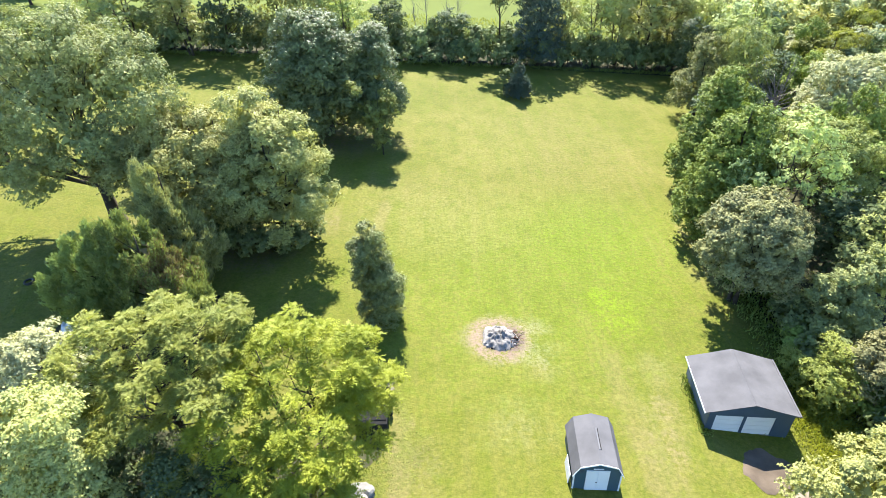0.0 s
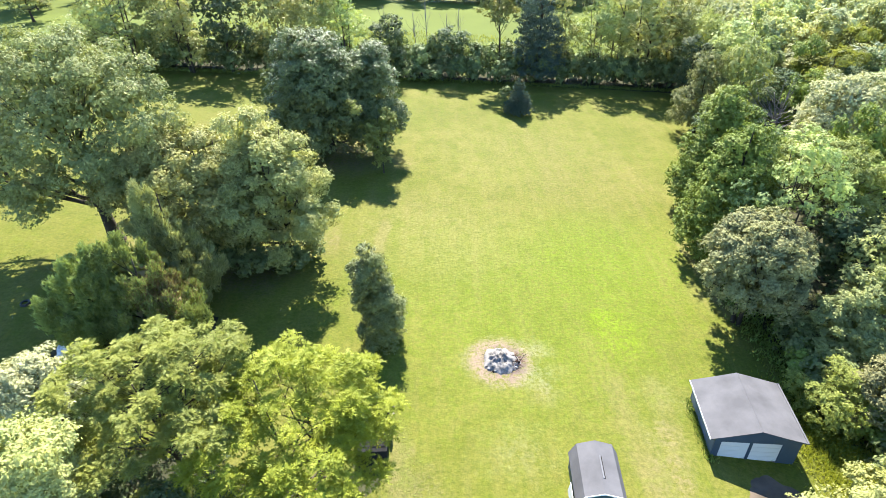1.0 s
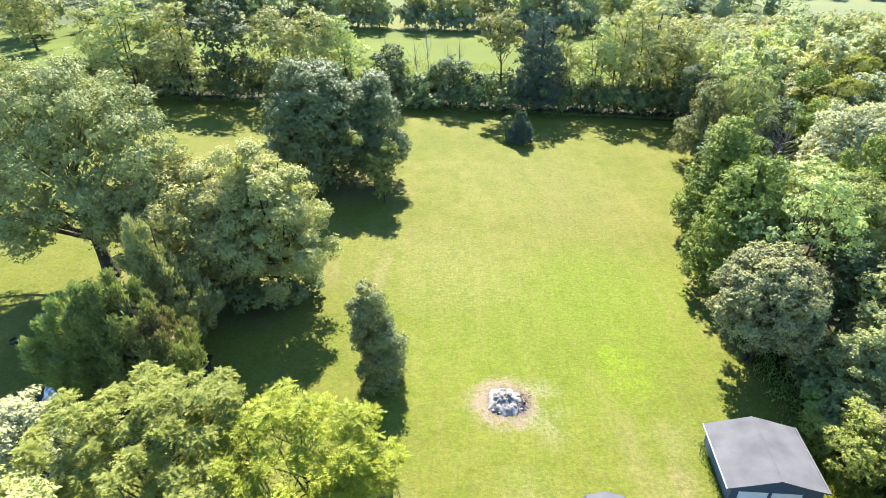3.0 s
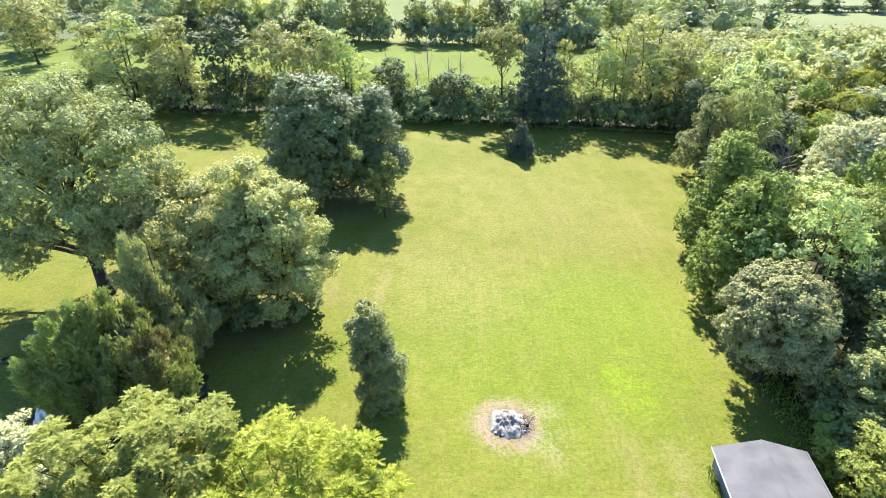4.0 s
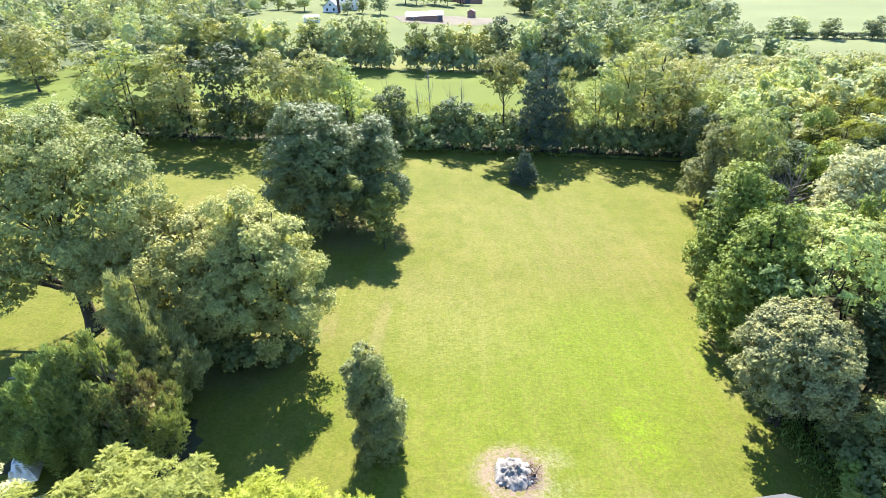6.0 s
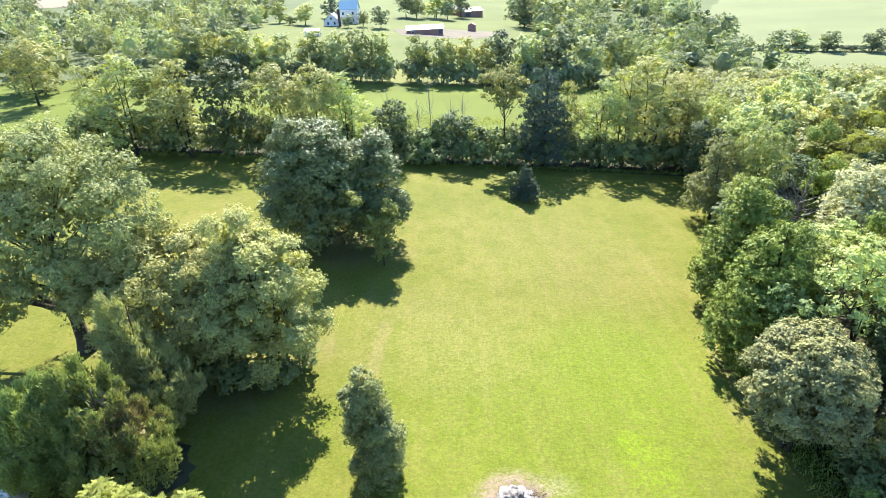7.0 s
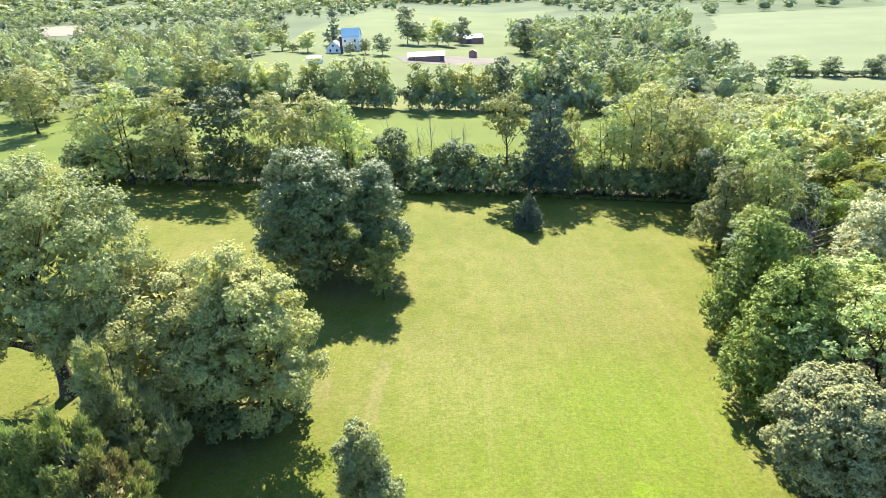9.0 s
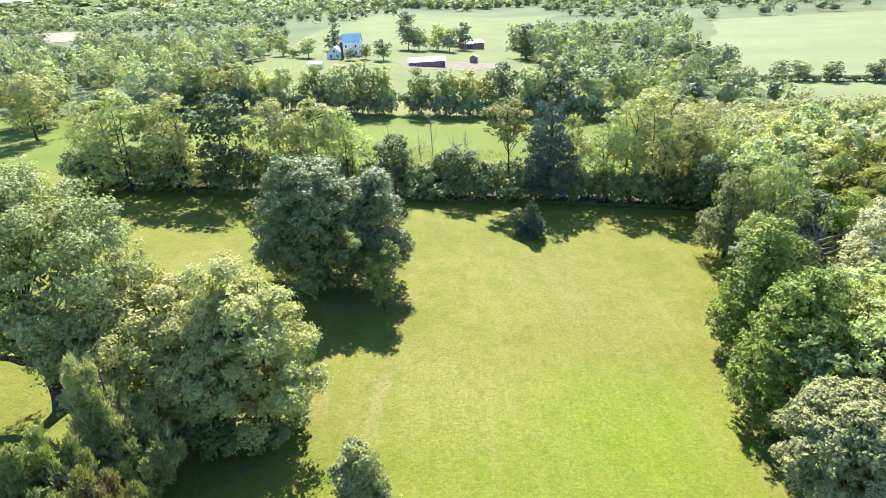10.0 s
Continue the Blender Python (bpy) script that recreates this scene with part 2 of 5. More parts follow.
    c = mix(nt, 1.0, c, turf, "MULTIPLY")
    nt.links.new(c, b.inputs["Base Color"])
    h = calc(nt, "ADD", calc(nt, "MULTIPLY", fine, 0.6), calc(nt, "MULTIPLY", grain, 0.4))
    bump(nt, b, h, 0.7, 0.2)
    return m


LAWN = lawn_material()
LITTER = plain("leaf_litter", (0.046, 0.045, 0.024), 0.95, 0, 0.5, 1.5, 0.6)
SAND = plain("trodden_earth", (0.188, 0.155, 0.113), 0.95, 0, 0.35, 2.5, 0.5)
DIRT = plain("brown_earth", (0.094, 0.073, 0.054), 0.95, 0, 0.4, 1.5, 0.5)
ASH = plain("wood_ash", (0.2, 0.186, 0.172), 0.95, 0, 0.5, 6, 0.9)
CHAR = plain("charred_wood", (0.016, 0.014, 0.013), 0.9, 0, 0.4, 5, 0.5)
RUST = plain("brown_burnt_wood", (0.11, 0.062, 0.042), 0.9, 0, 0.4, 5, 0.5)
SHINGLE = plain("grey_roof_shingles", (0.095, 0.092, 0.094), 0.85, 0, 0.24, 1.6, 0.35)
BLUE = plain("blue_painted_siding", (0.035, 0.059, 0.089), 0.6, 0, 0.15, 2, 0.1)
PALE_SIDE = plain("pale_blue_siding", (0.094, 0.122, 0.15), 0.7, 0, 0.2, 2, 0.15)
TEAL = plain("dark_teal_siding", (0.028, 0.061, 0.08), 0.6, 0, 0.15, 2, 0.1)
WHITE = plain("white_paint", (0.56, 0.56, 0.553), 0.5, 0, 0.06, 1.5, 0.05)
BLACK = plain("black_steel", (0.014, 0.014, 0.016), 0.5, 0.3, 0.3, 3, 0.1)
MATT = plain("matt_black_paint", (0.018, 0.018, 0.018), 0.9, 0, 0.3, 3, 0.1)
RIDGE = plain("dull_grey_metal", (0.115, 0.115, 0.12), 0.85, 0, 0.2, 3, 0.1)
STEEL = plain("grey_steel", (0.075, 0.078, 0.085), 0.5, 0.4, 0.2, 3, 0.1)
STONE = plain("pale_stone", (0.188, 0.179, 0.16), 0.9, 0, 0.25, 2, 0.4)
PALE_STONE = plain("bleached_concrete", (0.16, 0.15, 0.135), 0.9, 0, 0.25, 2, 0.5)
TARP = plain("white_tarpaulin", (0.574, 0.574, 0.574), 0.45, 0, 0.08, 1.0, 0.3)
RED = plain("faded_red_boards", (0.24, 0.125, 0.1), 0.8, 0, 0.2, 0.6, 0.1)
# the sun's glare is put into this tin's near-white colour
TIN = plain("glare_bright_tin_roof", (0.6, 0.62, 0.62), 0.5, 0.1, 0.1, 0.5, 0.05)
BLUE_ROOF = plain("light_blue_metal_roof", (0.21, 0.335, 0.375), 0.45, 0.1, 0.1, 0.5, 0.05)
SLATE = plain("dark_slate_roof", (0.056, 0.061, 0.075), 0.7, 0, 0.2, 0.6, 0.1)
BRICKRED = plain("chimney_brick", (0.094, 0.056, 0.047), 0.85, 0, 0.25, 2, 0.2)
PANE = plain("dark_window_glass", (0.014, 0.019, 0.024), 0.12, 0, 0.2, 1, 0)
FIELD = plain("pale_crop_field", (0.112, 0.125, 0.058), 0.85, 0, 0.14, 0.05, 0)
MEADOW = plain("meadow_grass", (0.08, 0.1, 0.02), 0.85, 0, 0.22, 0.12, 0.2)
PASTURE = plain("pasture_grass", (0.088, 0.103, 0.034), 0.85, 0, 0.18, 0.06, 0)
TAN = plain("stubble_field", (0.169, 0.141, 0.099), 0.9, 0, 0.12, 0.05, 0)
YARD = plain("gravel_farmyard", (0.132, 0.115, 0.089), 0.95, 0, 0.2, 0.2, 0)
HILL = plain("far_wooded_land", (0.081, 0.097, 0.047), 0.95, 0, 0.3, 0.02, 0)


# ---- ground ----
def ground_z(x, y):
    """The lawn falls to the east; far off the land is level, with hills to the north-west."""
    a = abs(x)
    f = a if a < 45 else 45 + 30 * math.tanh((a - 45) / 30)
    z = -0.0928 * math.copysign(f, x)
    if y > 1200:
        s = min(1.0, (y - 1200) / 2400)
        z += s * s * (3 - 2 * s) * (112 + 34 * math.sin(x / 900 + 1.2) + 12 * math.sin(x / 310)) * (1.0 if x < 0 else max(0.35, 1 - x / 3000))
    return z


def mesh_from(name, verts, faces, mat, smooth=False):
    me = bpy.data.meshes.new(name)
    me.from_pydata([tuple(v) for v in verts], [], [tuple(f) for f in faces])
    me.materials.append(mat)
    if smooth:
        me.polygons.foreach_set("use_smooth", [True] * len(me.polygons))
    me.update()
    return me


def spaced(low, high, fine_low, fine_high, fine, grow=1.18):
    out, v, s = [], fine_low, fine
    while v <= fine_high:
        out.append(v)
        v += fine
    v, s = out[-1], fine
    while v < high:
        s *= grow
        v += s
        out.append(min(v, high))
    v, s, low_part = fine_low, fine, []
    while v > low:
        s *= grow
        v -= s
        low_part.append(max(v, low))
    return low_part[::-1] + out


def grid(name, xs, ys, lift, mat, kind="structure", label="", category="ground", wave=0.0):
    verts = [(x, y, ground_z(x, y) + lift + (wave * noise.noise((x * 0.11, y * 0.11, 0)) if wave and y < 240 else 0)) for y in ys for x in xs]
    n = len(xs)
    faces = [(j * n + i, j * n + i + 1, (j + 1) * n + i + 1, (j + 1) * n + i) for j in range(len(ys) - 1) for i in range(n - 1)]
    return tagged(new(name, mesh_from(name, verts, faces, mat, True)), label, category, "", kind)


def ribbon(name, rows, lift, mat, label, cells=24, category="field"):
    """Ground cover between rows of (y, x from, x to)."""
    ys = [rows[0][0] + (rows[-1][0] - rows[0][0]) * k / 40 for k in range(41)]
    verts, faces = [], []
    for y in ys:
        a = float(np.interp(y, [r[0] for r in rows], [r[1] for r in rows]))
        b = float(np.interp(y, [r[0] for r in rows], [r[2] for r in rows]))
        w = 0.02 * (b - a)
        a += w * noise.noise((y * 0.05, 1.0, 0))
        b += w * noise.noise((y * 0.05, 9.0, 0))
        for k in range(cells + 1):
            x = a + (b - a) * k / cells
            verts.append((x, y, ground_z(x, y) + lift))
    n = cells + 1
    for j in range(40):
        for i in range(cells):
            faces.append((j * n + i, j * n + i + 1, (j + 1) * n + i + 1, (j + 1) * n + i))
    return tagged(new(name, mesh_from(name, verts, faces, mat, True)), label, category, "", "structure")


def blot(name, cx, cy, rx, ry, lift, mat, label, seed=0.0, ragged=0.25, mound=0.0, category="ground", rings=7, n=48):
    """A patch on the ground with a ragged rim; mound raises its middle."""
    verts, faces = [(cx, cy, ground_z(cx, cy) + lift + mound)], []
    for k in range(1, rings + 1):
        q = k / rings
        for j in range(n):
            a = 2 * math.pi * j / n
            r = 1 + ragged * (noise.noise((math.cos(a) * 1.6, math.sin(a) * 1.6, seed)) + 0.5 * noise.noise((math.cos(a) * 5, math.sin(a) * 5, seed + 4)))
            x, y = cx + rx * q * r * math.cos(a), cy + ry * q * r * math.sin(a)
            bumpy = mound * (1 - q * q) * (1 + 0.7 * noise.noise((x * 1.9, y * 1.9, seed)) + 0.6 * noise.noise((x * 4.7, y * 4.7, seed)) + 0.35 * noise.noise((x * 11, y * 11, seed)))
            verts.append((x, y, ground_z(x, y) + lift * (1.0 if q < 1 else 0.3) + bumpy))
    for j in range(n):
        faces.append((0, 1 + j, 1 + (j + 1) % n))
        for k in range(rings - 1):
            o = 1 + k * n
            faces.append((o + j, o + n + j, o + n + (j + 1) % n, o + (j + 1) % n))
    return tagged(new(name, mesh_from(name, verts, faces, mat, True)), label, category, "", "structure" if not mound else "")


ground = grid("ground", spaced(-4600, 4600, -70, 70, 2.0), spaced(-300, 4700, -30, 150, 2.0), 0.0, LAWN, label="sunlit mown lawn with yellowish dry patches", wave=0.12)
ground.data.materials.append(HILL)
ground.data.polygons.foreach_set("material_index", [1 if p.center.y > 560 or abs(p.center.x) > 300 or (p.center.y > 205 and p.center.x > 100) or (p.center.y > 178 and p.center.x < -95) else 0 for p in ground.data.polygons])


# ---- building blocks for things ----
def part(name, bm, mat, parent, label=""):
    me = bpy.data.meshes.new(name)
    bm.to_mesh(me)
    bm.free()
    me.materials.append(mat)
    ob = new(name, me)
    ob.parent = parent
    return tagged(ob, label)


def thing(name, x, y, z, turn=0.0, label="", category="", group=""):
    e = new(name)
    e.matrix_basis = pose(x, y, z, 0, 0, turn)
    return tagged(e, label, category, group)


def add_box(bm, x0, x1, y0, y1, z0, z1, bevel=0.0):
    m = Matrix.Translation(((x0 + x1) / 2, (y0 + y1) / 2, (z0 + z1) / 2)) @ Matrix.Diagonal((x1 - x0, y1 - y0, z1 - z0, 1))
    made = bmesh.ops.create_cube(bm, size=1, matrix=m)["verts"]
    if bevel:
        edges = list({e for v in made for e in v.link_edges})
        bmesh.ops.bevel(bm, geom=edges, offset=bevel, segments=1, affect="EDGES")
    return bm


def box(x0, x1, y0, y1, z0, z1, bevel=0.0):
    return add_box(bmesh.new(), x0, x1, y0, y1, z0, z1, bevel)


def prism(outline, y0, y1):
    """A solid with this outline in x, z, between y0 and y1."""
    bm = bmesh.new()
    a = [bm.verts.new((x, y0, z)) for x, z in outline]
    b = [bm.verts.new((x, y1, z)) for x, z in outline]
    bm.faces.new(a)
    bm.faces.new(b[::-1])
    for k in range(len(a)):
        j = (k + 1) % len(a)
        bm.faces.new((a[j], a[k], b[k], b[j]))
    bmesh.ops.recalc_face_normals(bm, faces=bm.faces)
    return bm


def tubes(paths, sides=6):
    """Vertices and faces of tapered tubes: each path is a list of (place, radius)."""
    verts, faces = [], []
    for path in paths:
        base = len(verts)
        for k, (p, r) in enumerate(path):
            p = Vector(p)
            d = (Vector(path[min(k + 1, len(path) - 1)][0]) - Vector(path[max(k - 1, 0)][0])).normalized()
            u = d.orthogonal().normalized()
            v = d.cross(u)
            for j in range(sides):
                a = 2 * math.pi * j / sides
                verts.append(p + (u * math.cos(a) + v * math.sin(a)) * r)
        for k in range(len(path) - 1):
            for j in range(sides):
                o = base + k * sides
                faces.append((o + j, o + (j + 1) % sides, o + sides + (j + 1) % sides, o + sides + j))
        faces.append(tuple(base + (len(path) - 1) * sides + j for j in range(sides)))
    return verts, faces


# ---- trees ----
def unit(v):
    return v / np.maximum(np.linalg.norm(v, axis=1, keepdims=True), 1e-6)


def quads_mesh(name, corners, mat):
    """A mesh of loose leaves from an array of n leaves x 3 or 4 corners x 3."""
    n, k = corners.shape[:2]
    me = bpy.data.meshes.new(name)
    me.vertices.add(n * k)
    me.vertices.foreach_set("co", corners.reshape(-1).astype(np.float32))
    me.loops.add(n * k)
    me.loops.foreach_set("vertex_index", np.arange(n * k, dtype=np.int32))
    me.polygons.add(n)
    me.polygons.foreach_set("loop_start", np.arange(0, n * k, k, dtype=np.int32))
    me.materials.append(mat)
    me.update(calc_edges=True)
    return me


def leaf_quads(rng, c, nrm, along, length, width):
    """Pointed leaves at c, lying across nrm, pointing along."""
    side = unit(np.cross(nrm, along))
    along = unit(np.cross(side, nrm))
    n = len(c)
    l = length * rng.uniform(0.65, 1.3, (n, 1)) / 2
    w = width * rng.uniform(0.7, 1.25, (n, 1)) / 2
    turned = rng.normal(size=(n, 1)) * 0.5
    return np.stack([c - along * l * 0.8 + side * w * (0.95 + turned * 0.4), c + along * l - nrm * l * 0.2, c - along * l * 0.5 - side * w * (1.3 - turned * 0.4)], axis=1)


def feathered_leaves(rng, lobes, count, puff, length, width, low=-0.5, spread=1.5):
    """Whorls of feathered leaves in tufts over the outsides of the lobes. Returns corners and some tuft centres."""
    lobes = np.array(lobes, float)
    lobes[:, 3] = np.maximum(lobes[:, 3] - 0.55 * puff, 0.4 * lobes[:, 3])
    lobes[:, 4] = np.maximum(lobes[:, 4] - 0.45 * puff, 0.4 * lobes[:, 4])
    cs, outs = [], []
    for k, (lx, ly, lz, r, h) in enumerate(lobes):
        m = max(12, int(26.0 * (r * r + r * h) / (puff * puff)))
        d = unit(rng.normal(size=(m, 3)))
        d = d[d[:, 2] > low]
        p = np.array([lx, ly, lz]) + d * np.array([r, r, h]) * rng.uniform(0.62, 1.04, (len(d), 1))
        keep = np.ones(len(p), bool)
        for j, (ox, oy, oz, orr, oh) in enumerate(lobes):
            if j != k:
                keep &= np.linalg.norm((p - np.array([ox, oy, oz])) / np.array([orr, orr, oh]), axis=1) > 0.72
        for q, e in zip(p[keep], d[keep]):
            # tufts keep clear of one another, so that shade shows between them
            if not cs or np.min(np.sum((np.array(cs) - q) ** 2, axis=1)) > (spread * puff) ** 2:
                cs.append(q)
                outs.append(e)
    cs, outs = np.array(cs), np.array(outs)
    rs = puff * rng.uniform(0.65, 1.25, len(cs))
    share = rs ** 2 / np.sum(rs ** 2)
    which = rng.choice(len(cs), count, p=share)
    d = unit(unit(rng.normal(size=(count, 3))) + 0.6 * outs[which] + np.array([0, 0, 0.45]))
    rad = rs[which][:, None] * rng.uniform(0.3, 1.05, (count, 1)) ** 0.5
    odd = rng.random((count, 1))
    rad = np.where(odd < 0.07, rad * rng.uniform(1.0, 1.4, (count, 1)), rad)
    c = cs[which] + d * rad * np.array([1, 1, 0.78])
    fill = odd[:, 0] > 0.86
    c[fill] -= outs[which][fill] * rs[which][fill][:, None] * rng.uniform(0.5, 1.6, (fill.sum(), 1))
    # at each twig's end a whorl of stalks, each with pairs of leaflets
    turn0 = rng.uniform(0, 6.28, (count, 1))
    base, out = c, []
    for spoke in range(5):
        a = turn0 + spoke * 1.2566 + rng.normal(size=(count, 1)) * 0.25
        along = unit(np.concatenate([np.cos(a), np.sin(a), rng.uniform(-0.45, 0.5, (count, 1))], axis=1))
        nrm = unit(np.array([0, 0.1, 1.0]) + 0.5 * rng.normal(size=(count, 3)))
        side = unit(np.cross(nrm, along))
        nrm = np.cross(along, side)
        span = length * rng.uniform(0.65, 1.2, (count, 1))
        for k in range(4):
            at = base + along * span * (0.2 + 0.22 * k) - np.array([0, 0, 1]) * (span * 0.22 * (k / 3) ** 2)
            for s in (-1, 1):
                q = unit(side * s + along * 0.6 + nrm * rng.normal(size=(count, 1)) * 0.2)
                l = span * (0.34 - 0.05 * abs(k - 1.2))
                out.append(np.stack([at + along * width * 0.55, at + q * l, at - along * width * 0.45], axis=1))
        tip = base + along * span * 0.9 - np.array([0, 0, 1]) * span * 0.24
        out.append(np.stack([tip + side * width * 0.5, tip + along * span * 0.3, tip - side * width * 0.5], axis=1))
    return np.concatenate(out), cs


def rough_noise(p, scale, shift):
    return np.array([noise.noise(Vector(q) * scale + Vector((shift, shift * 0.7, 0))) for q in p])


def crown_leaves(rng, lobes, count, puff, length, width, mode="leaf", droop=0.0, low=-0.5, spread=1.5, core=1.0, core_size=0.62):
    """Leaves in small flat sprays on boughs of about the size puff, over the outsides of the lobes
    (x, y, z, radius, half height), with shaded gaps between the boughs. Returns corners and the middles of some sprays."""
    lobes = np.array(lobes, float)
    lobes[:, 3] = np.maximum(lobes[:, 3] - 0.7 * puff, 0.4 * lobes[:, 3])
    lobes[:, 4] = np.maximum(lobes[:, 4] - 0.55 * puff, 0.4 * lobes[:, 4])
    per = 7 if mode in ("needle", "plume") else 9
    n_spray = max(20, count // per)
    shift = float(rng.uniform(0, 40))
    # boughs: uneven clumps over the outsides of the lobes
    cs, bs = [], []
    for k, (lx, ly, lz, r, h) in enumerate(lobes):
        m = max(14, int(22.0 * (r * r + r * h) / (puff * puff)))
        d = unit(rng.normal(size=(m, 3)))
        d = d[d[:, 2] > low]
        p = np.array([lx, ly, lz]) + d * np.array([r, r, h]) * rng.uniform(0.72, 1.1, (len(d), 1))
        keep = np.ones(len(p), bool)
        for j, (ox, oy, oz, orr, oh) in enumerate(lobes):
            if j != k:
                keep &= np.linalg.norm((p - np.array([ox, oy, oz])) / np.array([orr, orr, oh]), axis=1) > 0.75
        for q, e in zip(p[keep], d[keep]):
            if not cs or np.min(np.sum((np.array(cs) - q) ** 2, axis=1)) > (1.2 * spread * puff * rng.uniform(0.75, 1.3)) ** 2:
                cs.append(q)
                bs.append(e)
    cs, bs = np.array(cs), np.array(bs)
    rs = puff * rng.uniform(0.55, 1.45, len(cs))
    rs = np.where(rng.random(len(cs)) < 0.12, rs * 0.6, rs)
    # most foliage grows where the light is
    share = rs ** 2 * (1 + 0.75 * bs[:, 2])
    which = rng.choice(len(cs), n_spray, p=share / share.sum())
    d = unit(unit(rng.normal(size=(n_spray, 3))) + 0.5 * bs[which] + np.array([0, 0, 0.3]))
    squash = np.array([0.62, 0.62, 1.5]) if mode == "plume" else np.array([1.08, 1.08, 0.74])
    ps = cs[which] + d * (rs[which] * (1.06 - 0.55 * rng.random(n_spray) ** 1.8))[:, None] * squash
    outs = unit(0.8 * d + 0.5 * bs[which])
    # some sprays stray from their bough, others lie deep in the crown
    stray = rng.random(n_spray)
    ps[stray < 0.12] += outs[stray < 0.12] * puff * rng.uniform(0.1, 0.5, ((stray < 0.12).sum(), 1))
    ps[stray > 0.88] -= outs[stray > 0.88] * puff * rng.uniform(0.4, 1.6, ((stray > 0.88).sum(), 1))
    ps += outs * (0.35 * puff * rough_noise(ps, 0.9 / puff, shift))[:, None]
    # each spray spreads outwards and sideways, and sags at its end
    stem = unit(outs * np.array([1, 1, 0.5]) + np.array([0, 0, 0.25]) + 0.5 * rng.normal(size=ps.shape))
    flat = unit(np.cross(np.cross(stem, np.array([0, 0, 1.0]) + 0.45 * outs + 0.35 * rng.normal(size=ps.shape)), stem))
    reach = max(0.2 + 0.16 * puff, 1.1 * length if mode == "soft" else 0) * rng.uniform(0.5, 1.25, len(ps))
    which = np.repeat(np.arange(n_spray), per)
    n = len(which)
    side = unit(np.cross(stem, flat))[which]
    u = rng.uniform(-0.6, 1.0, (n, 1))
    v = rng.normal(size=(n, 1)) * 0.42 * (1.1 - 0.5 * u)
    c = ps[which] + reach[which][:, None] * (stem[which] * u + side * v + flat[which] * (rng.normal(size=(n, 1)) * 0.2 - 0.18 * u * u))
    if droop:
        c[:, 2] -= droop * rng.random(n) ** 2 * puff
    inner = []
    for lx, ly, lz, r, h in lobes:
        l = min(core_size, 0.35 * r)
        m = int(core * 9 * r * h / (l * l))
        if m:
            d0 = unit(rng.normal(size=(m, 3)))
            d0[::2, 2] = np.abs(d0[::2, 2])
            p0 = np.array([lx, ly, lz]) + d0 * np.array([r, r, h]) * rng.uniform(0.25, 0.78, (m, 1))
            inner.append(leaf_quads(rng, p0, unit(d0 + 0.5 * rng.normal(size=(m, 3))), unit(rng.normal(size=(m, 3))), l, l))
    inner = np.concatenate(inner) if inner else np.zeros((0, 3, 3))
    if mode in ("needle", "plume"):
        along = unit(stem[which] + np.array([0, 0, 0.45 if mode == "needle" else 1.3]) + 0.4 * rng.normal(size=(n, 3)))
        nrm = unit(np.cross(along, rng.normal(size=(n, 3))))
    elif mode == "soft":
        nrm = unit(0.9 * outs[which] + 0.35 * flat[which] + 0.26 * rng.normal(size=(n, 3)))
        along = unit(stem[which] + 0.7 * rng.normal(size=(n, 3)))
    else:
        nrm = unit(0.5 * flat[which] + 0.85 * outs[which] + 0.36 * rng.normal(size=(n, 3)))
        along = unit(stem[which] * (0.4 + u) + side * np.sign(v) * 0.8 + 0.3 * rng.normal(size=(n, 3)))
    return np.concatenate([leaf_quads(rng, c, nrm, along, length, width), inner]), ps[:: max(1, n_spray // 160)]


def limbs(rng, tufts, trunk_r, fork, top, n, lean=(0.0, 0.0), stems=1):
    """A tapered trunk, and limbs from it to some of the tufts."""
    paths = []
    lx, ly = lean
    for s in range(stems):
        a = 2 * math.pi * s / max(1, stems) + 0.6
        off = 0.0 if stems == 1 else trunk_r * 1.1
        spread = 0.0 if stems == 1 else top * 0.09
        pts = []
        for k in range(7):
            q = k / 6
            wob = rng.normal(size=2) * min(0.09, trunk_r * 0.35) * (q > 0.1)
            pts.append(((lx * q + math.cos(a) * (off + spread * q) + wob[0], ly * q + math.sin(a) * (off + spread * q) + wob[1], -0.4 + (top + 0.4) * q),
                        trunk_r * (1.45 if k == 0 else 1.0) * (1 - 0.82 * q) / (1 if stems == 1 else 1.5)))
        paths.append(pts)
    pick = rng.choice(len(tufts), min(n, len(tufts)), replace=False)
    for k in pick:
        e = Vector(tufts[k])
        q = min(0.92, max(fork / top, (e.z - 0.45 * Vector((e.x, e.y)).length) / top * 0.8))
        b = Vector(paths[k % stems][int(q * 6)][0]).lerp(Vector(paths[k % stems][min(6, int(q * 6) + 1)][0]), q * 6 - int(q * 6))
        r0 = trunk_r * (1 - 0.82 * q) * rng.uniform(0.35, 0.6)
        mid = b.lerp(e, 0.5) + Vector((rng.normal() * 0.3, rng.normal() * 0.3, -0.06 * (e - b).length))
        tip = b.lerp(e, 0.97)
        paths.append([(b, r0), (b.lerp(mid, 0.6), r0 * 0.8), (mid, r0 * 0.62), (mid.lerp(tip, 0.55), r0 * 0.42), (tip, max(0.015, r0 * 0.18))])
        side = mid.lerp(tip, 0.3)
        end = tip + Vector(tuple(rng.normal(size=3).clip(-1.3, 1.3) * 0.1 * (e - b).length))
        paths.append([(side, r0 * 0.35), (side.lerp(end, 0.5) + Vector((0, 0, 0.15)), r0 * 0.22), (end, 0.012)])
    return tubes(paths, 6)


